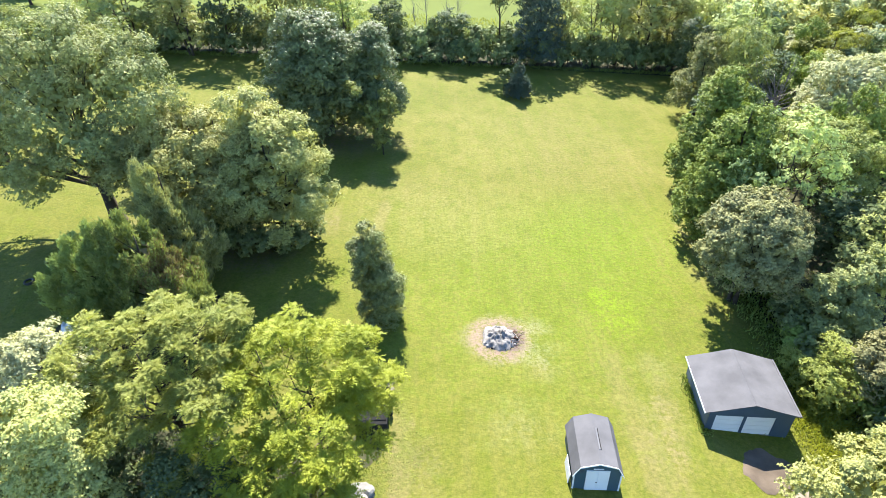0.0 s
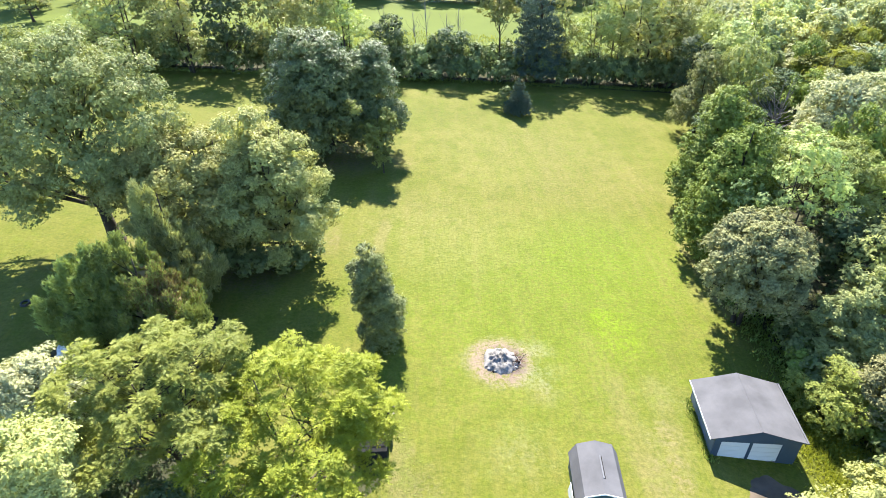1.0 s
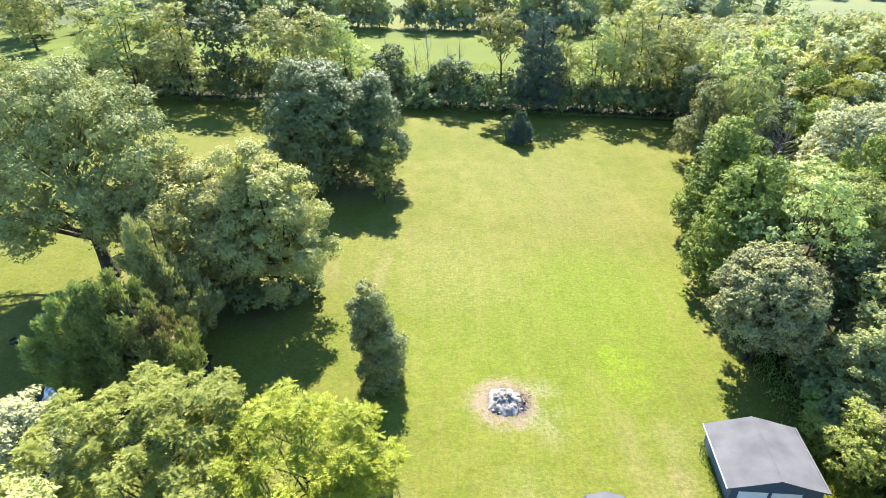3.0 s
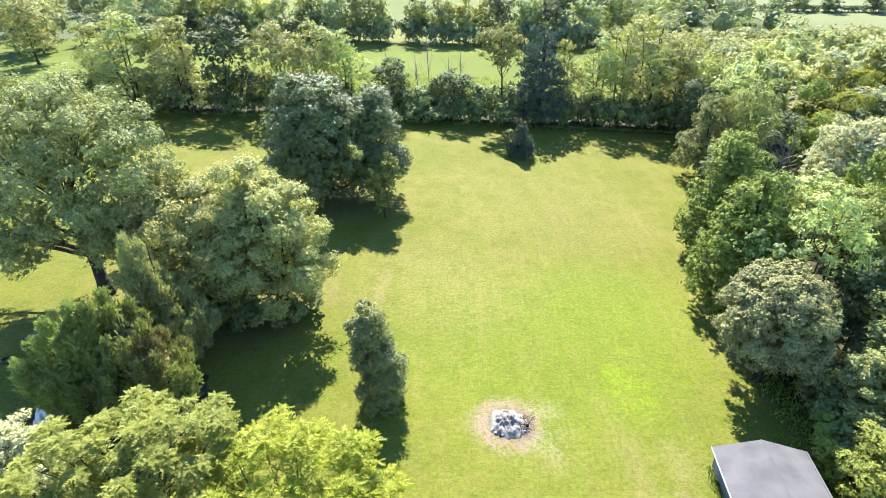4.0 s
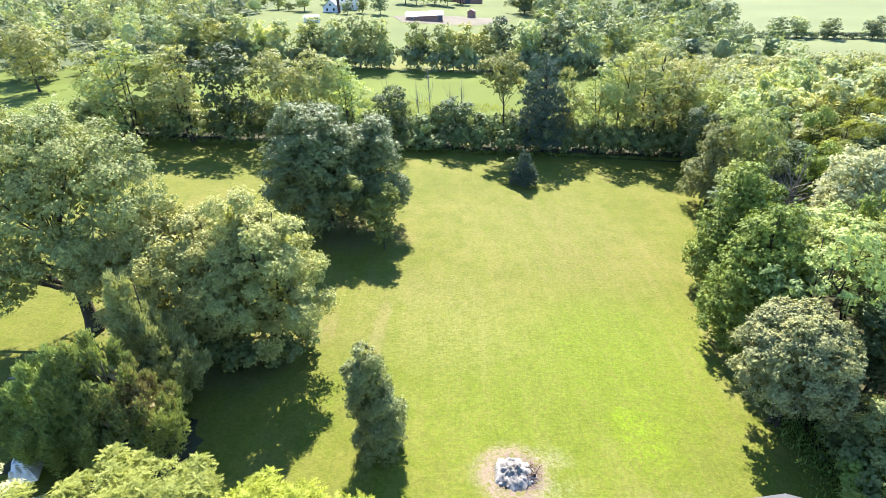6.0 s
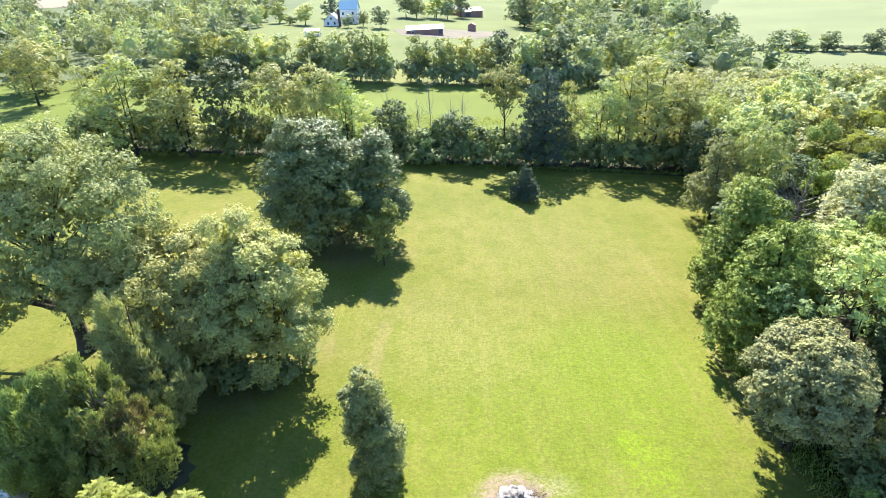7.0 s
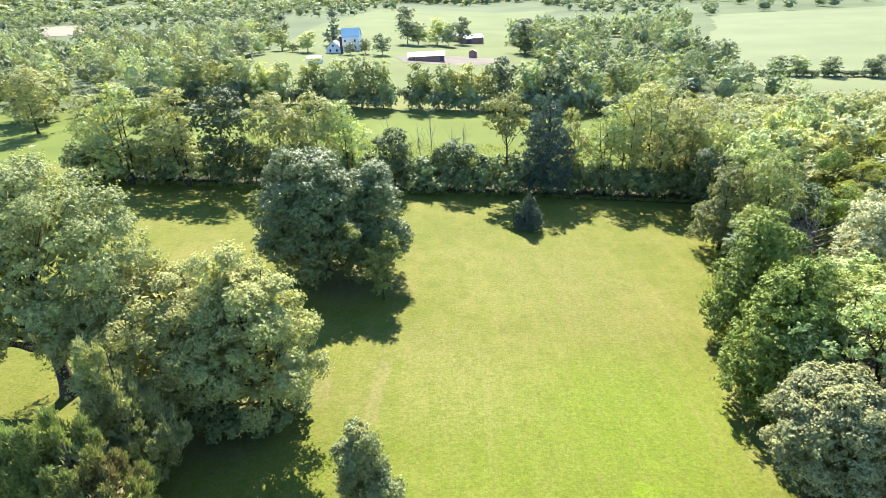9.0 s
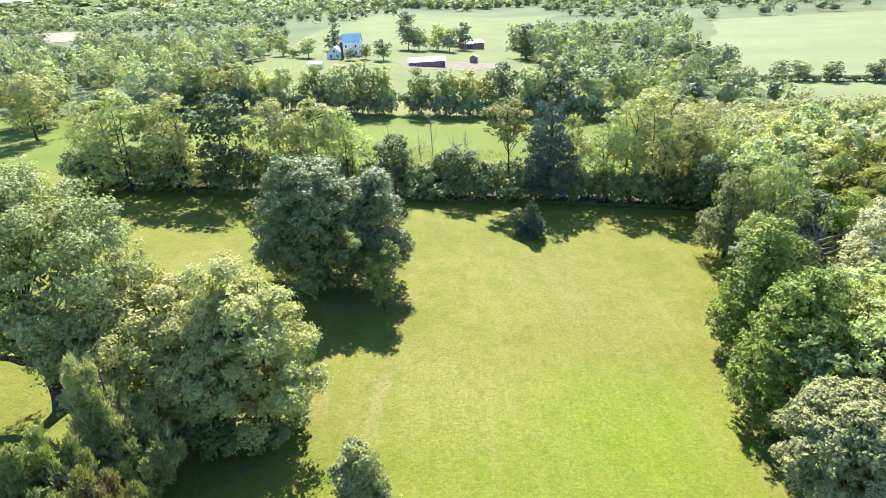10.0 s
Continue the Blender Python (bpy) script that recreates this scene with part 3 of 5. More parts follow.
def shape_lobes(rng, shape, H, R):
    """The lobes of a crown of height H and radius R."""
    if shape == "round":
        out = [(0, 0, H * 0.58, R * 0.74, H * 0.38), (0, 0, H * 0.3, R * 0.7, H * 0.24)]
        for k in range(5):
            a = k * 1.2566 + rng.uniform(0, 0.8)
            d = R * rng.uniform(0.42, 0.6)
            out.append((d * math.cos(a), d * math.sin(a), H * rng.uniform(0.34, 0.76), R * rng.uniform(0.34, 0.5), H * rng.uniform(0.16, 0.24)))
        return out
    if shape == "column":
        return [(rng.normal() * R * 0.1, rng.normal() * R * 0.1, H * q, R * w, H * 0.17) for q, w in ((0.16, 0.9), (0.32, 1.0), (0.5, 0.92), (0.68, 0.74), (0.84, 0.52))]
    if shape == "cone":
        return [(rng.normal() * R * 0.06, rng.normal() * R * 0.06, H * q, R * w, H * 0.12) for q, w in ((0.12, 0.95), (0.26, 0.92), (0.42, 0.74), (0.58, 0.55), (0.73, 0.38), (0.88, 0.2))]
    if shape == "tall":
        out = []
        for q, w, d in ((0.2, 0.55, 0.3), (0.36, 0.55, 0.4), (0.52, 0.62, 0.35), (0.68, 0.6, 0.3), (0.84, 0.45, 0.15), (0.6, 0.5, 0.55), (0.45, 0.45, 0.6)):
            a = rng.uniform(0, 6.28)
            out.append((R * d * math.cos(a), R * d * math.sin(a), H * q, R * (w + 0.12), H * 0.155))
        return out
    if shape == "open":
        out = []
        for k in range(7):
            a = k * 0.9 + rng.uniform(0, 0.6)
            d = R * rng.uniform(0.25, 0.65)
            out.append((d * math.cos(a), d * math.sin(a), H * rng.uniform(0.6, 0.9), R * rng.uniform(0.3, 0.45), H * 0.1))
        return out
    return [(0, 0, H * 0.42, R * 0.85, H * 0.45), (R * 0.35, 0, H * 0.55, R * 0.55, H * 0.33), (-R * 0.3, R * 0.3, H * 0.5, R * 0.55, H * 0.36)]


def make_tree(name, x, y, label, category, leaf, lobes, count, puff=1.2, length=0.3, width=0.17, mode="leaf", trunk_r=0.25, fork=2.5, n_limbs=14,
              stems=1, droop=0.0, low=-0.5, group="", seed=1, lean=(0.0, 0.0), second=None, bark=None, bole=None, spread=1.5, core=1.0):
    rng = np.random.default_rng(seed)
    root = thing(name, x, y, ground_z(x, y), 0, label, category, group)
    if mode != "pinnate":
        count, length, width = int(count * 1.7), length * 0.76, width * 0.78
    if mode == "pinnate":
        corners, tufts = feathered_leaves(rng, lobes, count, puff, length, width, low, spread)
    else:
        corners, tufts = crown_leaves(rng, lobes, count, puff, length, width, mode, droop, low, spread, core)
    top = bole or max(l[2] + 0.3 * l[4] for l in lobes)
    if second:
        # part of the crown carries other foliage
        share, other, where = second
        mid = corners.mean(axis=1)
        d = np.linalg.norm((mid - np.array(where[:3])) / where[3], axis=1) + rng.normal(size=len(mid)) * share
        odd = d < 1
        o = new("withered_foliage", quads_mesh("withered_foliage", corners[odd], LEAF[other]))
        o.parent = root
        corners = corners[~odd]
    c = new("crown", quads_mesh("crown", corners, LEAF[leaf]))
    c.parent = root
    t = new("trunk", mesh_from("trunk", *limbs(rng, tufts, trunk_r, fork, top, n_limbs, lean, stems), bark or BARK, True))
    t.parent = root
    return root


PROTO = {}


def plant(kind, x, y, H, R, label, group="", turn=None, name=None, category=None):
    """A tree of a kind, sized to H and R; the first of a kind is built, the others are copies of it."""
    spec = KINDS[kind]
    rng = random.Random(round(x * 31 + y * 17))
    turn = rng.uniform(0, 360) if turn is None else turn
    if kind not in PROTO:
        PROTO[kind] = make_tree(spec["name"], x, y, label, spec["category"], spec["leaf"], shape_lobes(np.random.default_rng(spec["seed"]), spec["shape"], spec["H"], spec["R"]),
                                spec["count"], spec["puff"], spec["length"], spec["width"], spec.get("mode", "soft"), spec.get("trunk", 0.22), spec["H"] * 0.2, spec.get("limbs", 12),
                                spec.get("stems", 1), spec.get("droop", 0.0), spec.get("low", -0.5), group, spec["seed"], core=spec.get("core", 0.5))
        ob = PROTO[kind]
        ob.matrix_basis = pose(x, y, ground_z(x, y), 0, 0, turn) @ Matrix.Diagonal((1.14 * R / spec["R"], 1.14 * R / spec["R"], 1.05 * H / spec["H"], 1))
        return ob
    ob = PROTO[kind]
    s = ob.scale.copy()
    ob.scale = (1, 1, 1)
    made = copy_thing(ob, pose(x, y, ground_z(x, y), 0, 0, turn) @ Matrix.Diagonal((1.14 * R / spec["R"], 1.14 * R / spec["R"], 1.05 * H / spec["H"], 1)))
    ob.scale = s
    return tagged(made, label, spec["category"], group)


def kind(name, category, leaf, shape, H, R, count, puff, length, width, seed, **more):
    return dict(name=name, category=category, leaf=leaf, shape=shape, H=H, R=R, count=count, puff=puff, length=length, width=width, seed=seed, **more)


KINDS = {
    "broad_a": kind("broadleaf_tree", "tree", "wood", "round", 15, 5.5, 6037, 1.15, 0.43, 0.27, 11),
    "broad_b": kind("broadleaf_tree", "tree", "fresh", "round", 14, 5.0, 6037, 1.2, 0.43, 0.27, 12),
    "broad_c": kind("broadleaf_tree", "tree", "pale", "round", 15, 5.5, 6037, 1.05, 0.41, 0.26, 13),
    "broad_d": kind("broadleaf_tree", "tree", "light", "open", 14, 5.5, 6385, 1.2, 0.45, 0.22, 14, stems=2, core=0.3),
    "broad_s": kind("broadleaf_tree", "tree", "silver", "round", 15, 5.5, 6037, 1.0, 0.39, 0.24, 15),
    "broad_m": kind("maple_tree", "tree", "maple", "round", 16, 5.5, 6037, 1.2, 0.43, 0.29, 16),
    "broad_k": kind("broadleaf_tree", "tree", "dark", "round", 16, 5.5, 6037, 1.2, 0.43, 0.29, 36),
    "broad_l": kind("broadleaf_tree", "tree", "lime", "open", 14, 5.5, 7546, 1.1, 0.41, 0.22, 37, stems=2, core=0.3),
    "tall_a": kind("slender_tree", "tree", "light", "tall", 17, 4.2, 6966, 0.9, 0.39, 0.20, 17, stems=3, limbs=18, core=0.2),
    "tall_b": kind("slender_tree", "tree", "wood", "tall", 17, 4.2, 6966, 0.9, 0.41, 0.19, 18, stems=3, limbs=18, core=0.2),
    "bush": kind("shrub", "shrub", "under", "bush", 5, 3.0, 800, 0.8, 0.55, 0.4, 19, limbs=3, trunk=0.1, low=-0.8, core=0.7),
    "bush_l": kind("shrub", "shrub", "fresh", "bush", 5, 3.0, 1800, 0.8, 0.5, 0.32, 20, stems=3, trunk=0.1, low=-0.8, core=1.2),
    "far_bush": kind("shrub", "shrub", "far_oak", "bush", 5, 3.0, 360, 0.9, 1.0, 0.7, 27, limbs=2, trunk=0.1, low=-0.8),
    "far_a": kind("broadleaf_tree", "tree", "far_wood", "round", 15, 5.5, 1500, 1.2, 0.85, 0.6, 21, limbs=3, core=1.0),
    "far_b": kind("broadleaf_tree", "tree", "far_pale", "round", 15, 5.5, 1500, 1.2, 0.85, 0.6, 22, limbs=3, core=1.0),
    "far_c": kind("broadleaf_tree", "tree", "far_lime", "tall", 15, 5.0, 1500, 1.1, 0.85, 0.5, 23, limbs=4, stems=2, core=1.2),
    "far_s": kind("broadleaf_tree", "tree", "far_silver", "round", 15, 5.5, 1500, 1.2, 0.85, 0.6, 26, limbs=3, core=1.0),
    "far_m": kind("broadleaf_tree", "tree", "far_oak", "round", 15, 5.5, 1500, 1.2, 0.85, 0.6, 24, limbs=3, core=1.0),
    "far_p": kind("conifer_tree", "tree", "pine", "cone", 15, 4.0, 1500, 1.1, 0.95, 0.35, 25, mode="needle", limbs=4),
}

# great old tree with a forked trunk beside the left-hand group
make_tree("old_shade_tree", -36.0, 50.9, "great spreading shade tree with a thick forked trunk, on the lawn", "tree", "oak",
          [(-1, 1, 14.0, 8.0, 6.2), (-7, -1, 10.5, 5.0, 4.2), (5.2, 0, 15.0, 5.2, 5.2), (0, 1, 18.3, 5.6, 4.0), (-5.5, -2.5, 7.0, 3.6, 2.2), (-9.0, 2, 11, 3.6, 3.6), (6.5, 2, 10, 3.6, 3.2), (2, -3, 11, 4, 3.5), (-3, -2, 8.0, 3.6, 2.4), (3.2, -1, 8.6, 3.4, 2.4), (-5.0, -1.6, 5.4, 2.8, 1.5)],
          56000, 1.3, 0.3, 0.18, spread=1.6, trunk_r=0.75, fork=4.6, n_limbs=34, low=-0.6, seed=31, lean=(-0.6, 0.3), bole=10.5, core=1.2)
make_tree("pale_ash_tree", -23.6, 50.0, "broad pale green leafy tree with many rounded tufts", "tree", "pale",
          [(-0.5, 0, 9.0, 6.2, 4.8), (-5.4, -1.5, 9.2, 3.4, 3.0), (-1.5, -2.4, 10.8, 4.2, 3.4), (3.5, 1.5, 10.6, 4.6, 3.6), (2.5, -3.0, 6.6, 3.8, 3.4), (-3, 2, 11.6, 3.6, 2.8), (0.8, -1.0, 4.6, 4.6, 3.4), (-7.8, -0.6, 8.2, 3.4, 3.3), (-6.0, -2.0, 5.4, 3.2, 3.0), (0, -3, 9, 3.8, 3), (-6.4, -3.0, 9.0, 2.9, 2.6), (-5.4, -3.4, 6.2, 2.6, 2.4)],
          54000, 1.25, 0.29, 0.19, spread=1.6, trunk_r=0.35, fork=2.2, n_limbs=24, stems=3, seed=32, core=1.2)
make_tree("pale_ash_tree", -16.9, 49.0, "upright pale green tree with a rounded top", "tree", "pale",
          [(0, 0, 9.0, 4.6, 5.2), (-1.8, 0.8, 13.4, 2.7, 3.3), (2.2, -0.6, 10.6, 3.3, 3.4), (3.4, -1.8, 6.2, 3.2, 3.2), (-2.5, -2.5, 7.6, 3.4, 3.4), (-1, -1, 4.2, 4.2, 3.4)],
          36000, 1.25, 0.29, 0.19, spread=1.6, trunk_r=0.35, fork=2.2, n_limbs=26, stems=3, seed=33, core=1.2)
for x, y, H, R in ((-19.6, 46.4, 3.6, 2.6), (-23.4, 46.8, 3.8, 2.8), (-16.2, 47.2, 3.2, 2.4), (-21.5, 49.5, 4.2, 3.0), (-26.5, 47.5, 3.4, 2.4), (-14.6, 49.0, 3.0, 2.0)):
    plant("bush", x, y, H, R, "dark shrub in the shade of the pale trees", "shrubs under the pale trees")
make_tree("maple_tree", -16.8, 77.0, "large dense dark green maple with a domed crown", "tree", "maple",
          [(-0.9, 0, 7.8, 6.8, 7.2), (-1.3, 0.3, 13.0, 4.8, 3.9)] + [(-0.6 + 5.0 * math.cos(k * 0.785), 5.0 * math.sin(k * 0.785), 4.6 + 2.2 * (k % 2), 3.2, 3.0) for k in range(8)]
          + [(-0.8 + 3.7 * math.cos(k * 1.05 + 0.5), 3.7 * math.sin(k * 1.05 + 0.5), 10.4 + 1.0 * (k % 2), 2.7, 2.3) for k in range(6)] + [(-2.4, -0.6, 15.6, 2.6, 2.3), (0.6, 0.6, 15.2, 2.4, 2.1), (-5.6, 0, 11.0, 2.8, 2.6)],
          62000, 1.0, 0.34, 0.23, spread=1.15, trunk_r=0.5, fork=2.0, n_limbs=24, low=-0.75, seed=34, core=1.8)
make_tree("maple_tree", -10.4, 78.5, "smaller dark green maple grown into its neighbour", "tree", "maple",
          [(0, 0, 9.2, 4.0, 5.8), (1.0, -0.8, 5.0, 3.8, 4.6), (-1.0, 1.0, 12.4, 2.7, 2.6), (-1.5, -2, 3.8, 3.6, 3.4)],
          29000, 1.1, 0.34, 0.23, spread=1.15, trunk_r=0.3, fork=2.0, n_limbs=14, low=-0.75, seed=35, core=1.8)
make_tree("sapling", -8.6, 70.5, "slender yellow-green sapling in front of the maple", "tree", "olive",
          [(0.9, 0, 8.2, 1.3, 1.2), (-1.2, 0, 6.6, 1.6, 1.4), (0.7, 0.3, 6.4, 1.5, 1.4), (-0.4, 0, 5.0, 1.7, 1.5), (-3.0, 0.5, 9.2, 1.2, 0.9), (0.2, 0, 3.4, 1.3, 1.3), (0.1, -0.2, 2.0, 1.2, 1.1)],
          5200, 0.6, 0.36, 0.22, trunk_r=0.1, fork=2.5, n_limbs=14, seed=36)
make_tree("pine_bush", -24.4, 41.6, "loose grey-green young pine with feathery branches", "tree", "needle",
          [(0, 0, 2.6, 3.3, 2.4), (-0.4, 0, 5.2, 2.9, 2.6), (-0.8, 0, 7.8, 2.1, 2.2), (-1.0, 0, 9.9, 1.4, 1.8), (-1.0, 0, 11.3, 0.9, 1.3), (1.8, -0.6, 4.0, 2.4, 2.2)],
          28000, 0.62, 0.62, 0.1, "plume", 0.22, 1.0, 22, low=-0.8, seed=37)
make_tree("juniper_bush", -28.7, 35.2, "dense bright green juniper with upright sprays", "shrub", "juniper",
          [(0, 0, 3.0, 3.3, 3.0), (-0.3, 0, 6.2, 2.6, 2.6), (-1.4, -1, 4.2, 2.4, 2.6), (0.2, 0.2, 8.2, 1.3, 1.4)],
          28000, 0.68, 0.48, 0.1, "plume", 0.2, 1.0, 14, low=-0.8, seed=38)
make_tree("juniper_bush", -24.5, 35.6, "wide juniper with a withered brown flank", "shrub", "juniper",
          [(0, 0, 3.2, 4.0, 3.1), (-1.2, 0.4, 6.4, 3.0, 2.7), (-1.8, 0.6, 8.6, 1.6, 1.6), (2.0, -0.6, 3.6, 2.8, 2.6)],
          32000, 0.68, 0.48, 0.1, "plume", 0.22, 1.0, 16, low=-0.8, seed=39, second=(0.45, "brown", (1.5, 0.2, 5.6, 1.9)))
make_tree("columnar_tree", -5.95, 36.9, "small columnar tree with glossy leaves, alone on the lawn", "tree", "column",
          [(0.35, 0, 1.5, 2.05, 1.7), (0.5, 0, 3.2, 2.0, 1.8), (0.7, -0.2, 5.0, 1.55, 1.6), (-0.6, 0.2, 5.4, 1.3, 1.8), (-0.5, 0, 7.4, 1.3, 1.6), (0.5, 0.1, 6.9, 1.1, 1.4), (-1.0, 0, 8.4, 0.75, 0.9), (0.1, 0, 9.1, 0.9, 1.1)],
          23000, 0.5, 0.23, 0.14, spread=1.25, trunk_r=0.16, fork=0.6, n_limbs=34, low=-0.9, seed=40, core=0.35)
make_tree("locust_tree", -15.9, 20.8, "feathery yellow-green locust tree with open layered foliage", "tree", "lime",
          [(0, 0.5, 11.0, 4.4, 2.8), (-2.6, -0.6, 12.5, 2.6, 1.8), (2.4, 1.2, 12.2, 2.8, 1.8), (0, 1.2, 12.4, 2.4, 1.6), (-3.4, 0.4, 12.0, 1.7, 1.4), (-3.8, -1.6, 10.8, 2.4, 1.6), (3.0, -2.0, 10.4, 2.4, 1.6), (-0.6, -2.6, 10.0, 2.6, 1.5), (1.4, -4.6, 7.2, 1.5, 0.9)],
          2600, 0.7, 0.42, 0.08, "pinnate", 0.24, 3.0, 40, stems=3, seed=41, spread=1.85)
make_tree("locust_tree", -8.5, 20.5, "bright yellow-green tree with long feathered leaves", "tree", "yellow",
          [(0, 0, 10.0, 4.2, 3.2), (0.2, 1.0, 12.8, 1.9, 1.6), (2.4, 0.6, 11.3, 2.6, 1.8), (4.0, 0.2, 9.6, 1.9, 1.2), (-2.6, -2.8, 9.8, 2.8, 1.9), (1.6, -3.2, 9.2, 2.8, 1.9), (-0.6, 0.4, 11.4, 2.4, 1.8), (3.0, -1.0, 8.4, 1.6, 1.5), (4.3, 2.0, 8.2, 1.6, 1.1), (-0.4, -4.8, 8.2, 2.6, 1.7), (-1.6, -7.0, 6.8, 2.6, 1.6), (2.2, -6.4, 6.8, 2.4, 1.6), (3.2, 0.4, 6.2, 1.6, 1.1), (4.1, -1.0, 5.6, 1.3, 0.9), (3.4, -1.8, 5.4, 1.5, 1.0), (4.2, 1.4, 6.2, 1.1, 0.8)],
          2350, 0.7, 0.55, 0.09, "pinnate", 0.22, 3.0, 34, stems=2, seed=42, spread=1.8)
make_tree("silver_willow", -28.3, 26.4, "silvery white-leaved willow shrub", "shrub", "silver",
          [(0, 0, 3.6, 2.8, 3.2), (-1.8, -0.6, 4.0, 2.3, 2.6), (0.8, 0.2, 4.6, 1.9, 2.2), (-3.6, -1.0, 3.4, 2.2, 2.4)],
          17000, 0.55, 0.32, 0.13, "leaf", 0.14, 0.8, 18, stems=3, low=-0.7, seed=43, core=0)
make_tree("young_maple", -20.4, 14.8, "bright yellow-green young maple with dense leaves", "tree", "young",
          [(0, 0, 9.5, 3.2, 4.2), (-2.0, -0.6, 8.0, 2.6, 2.6), (0.9, 0.3, 12.2, 2.2, 2.2), (1.6, -0.5, 7.5, 2.2, 2.2)],
          30000, 0.75, 0.23, 0.15, spread=1.15, trunk_r=0.2, fork=2.0, n_limbs=18, seed=44, core=0)
make_tree("understorey_shrub", -15.4, 16.4, "dark twiggy shrub under the locust trees", "shrub", "dark",
          [(0, 0, 4.6, 4.4, 3.6), (-3.8, 1.0, 4.8, 3.2, 3.4), (3.6, 0.6, 3.6, 3.0, 3.0), (-1.5, -3.0, 3.6, 3.6, 3.0)], 22000, 0.75, 0.26, 0.15, trunk_r=0.16, fork=0.6, n_limbs=60, stems=3, low=-0.8, seed=45, bark=BARE)

# the wood's edge beside the lawn
make_tree("round_grey_tree", 28.9, 41.6, "round-headed grey-green tree in flower at the wood's edge", "tree", "grey",
          [(0, 0, 6.8, 4.5, 4.9), (-0.2, 0.4, 9.2, 3.0, 2.3), (-1.7, -1.0, 5.8, 2.9, 3.4), (1.8, -1.2, 5.2, 2.9, 3.4)],
          34000, 0.72, 0.3, 0.19, trunk_r=0.3, fork=1.6, n_limbs=24, stems=3, low=-0.75, seed=51)
make_tree("dark_leafy_tree", 31.6, 53.2, "pyramid-shaped green tree with sunlit yellow-green top", "tree", "fresh",
          [(0, 0, 4.0, 5.2, 4.2), (0.1, 0.2, 7.6, 4.8, 4.0), (0.2, 0.4, 10.8, 3.8, 3.4), (0.3, 0.4, 13.2, 2.5, 2.6), (0.3, 0.4, 15.0, 1.4, 1.5)],
          30000, 0.7, 0.36, 0.23, spread=1.2, trunk_r=0.32, fork=1.5, n_limbs=18, low=-0.8, seed=52)
make_tree("dark_leafy_tree", 33.5, 64.2, "tall narrow green tree at the wood's edge", "tree", "fresh",
          [(0, 0, 4.0, 4.4, 4.2), (0.1, 0, 8.0, 3.9, 4.0), (0.4, 0, 11.8, 2.9, 3.4), (0.6, 0, 14.6, 1.8, 2.4), (2.6, -0.4, 11.6, 2.2, 2.3)],
          22000, 0.7, 0.4, 0.25, spread=1.2, trunk_r=0.3, fork=1.5, n_limbs=16, low=-0.8, seed=53)
make_tree("layered_grey_tree", 42.6, 91.0, "grey-green tree with drooping layered branches", "tree", "oak",
          [(0, 0, 3.4, 4.4, 2.2), (-0.6, 0, 6.4, 4.0, 1.9), (0.6, 0, 9.2, 3.4, 1.8), (0, 0, 12.0, 2.3, 1.9)],
          13000, 0.55, 0.4, 0.2, "leaf", 0.24, 1.5, 22, low=-0.4, droop=0.6, seed=54)
make_tree("white_poplar", 52.6, 70.5, "tall pale silvery poplar rising from the wood", "tree", "silver",
          [(0, 0, 10.5, 5.4, 5.6), (-1.6, 0, 13.8, 3.4, 3.2), (2.4, 0, 14.6, 3.2, 2.8), (3.2, 1, 9.0, 3.6, 4.0), (-3.0, -0.6, 8.0, 3.4, 3.6)],
          20000, 0.75, 0.4, 0.2, "leaf", 0.32, 2.0, 24, seed=55)
make_tree("spreading_tree", 40.6, 52.6, "open olive-green tree with visible forked limbs", "tree", "olive",
          [(0, 0, 12.2, 4.4, 2.4), (-3.4, -0.6, 10.2, 2.4, 1.8), (3.4, 0.6, 11.4, 3.2, 2.4), (1.2, -2.8, 9.0, 3.0, 2.0), (-1.0, 2.2, 13.0, 2.8, 1.8)],
          17000, 0.8, 0.34, 0.18, trunk_r=0.3, fork=3.5, n_limbs=30, stems=2, low=-0.4, seed=56, core=0.2)
make_tree("edge_shrub", 35.2, 36.6, "tall mixed green shrub at the wood's edge", "shrub", "oak",
          [(0, 0, 4.0, 3.2, 4.0), (1.6, 0.6, 6.8, 2.6, 2.8), (-0.8, -1.8, 3.2, 2.6, 3.0)], 15000, 0.75, 0.32, 0.18, trunk_r=0.16, fork=1, n_limbs=16, stems=3, low=-0.8, seed=57)
make_tree("edge_shrub", 27.8, 17.2, "pale sunlit leafy shrub beside the garage drive", "shrub", "pale",
          [(0, 0, 4.2, 4.2, 4.0), (-2.6, 1.4, 3.4, 2.8, 2.8), (1.5, 1.2, 6.4, 2.6, 2.4)], 22000, 0.75, 0.3, 0.17, trunk_r=0.16, fork=1, n_limbs=18, stems=3, low=-0.8, seed=58)
make_tree("edge_shrub", 34.4, 28.6, "pale-leaved shrub with drooping sprays", "shrub", "grey",
          [(0, 0, 3.6, 2.8, 3.2), (0.8, 0.6, 6.0, 2.0, 2.2)], 12000, 0.65, 0.34, 0.16, trunk_r=0.12, fork=1, n_limbs=14, stems=3, low=-0.8, seed=59)
make_tree("low_shrub", 31.0, 29.2, "low yellow-green shrub behind the garage", "shrub", "lime",
          [(0, 0, 2.0, 2.4, 2.2), (1.4, 1.6, 2.6, 2.0, 2.2), (-1.2, 2.0, 1.6, 1.6, 1.6)], 9000, 0.5, 0.3, 0.12, trunk_r=0.08, fork=0.4, n_limbs=12, stems=3, low=-0.8, seed=60)

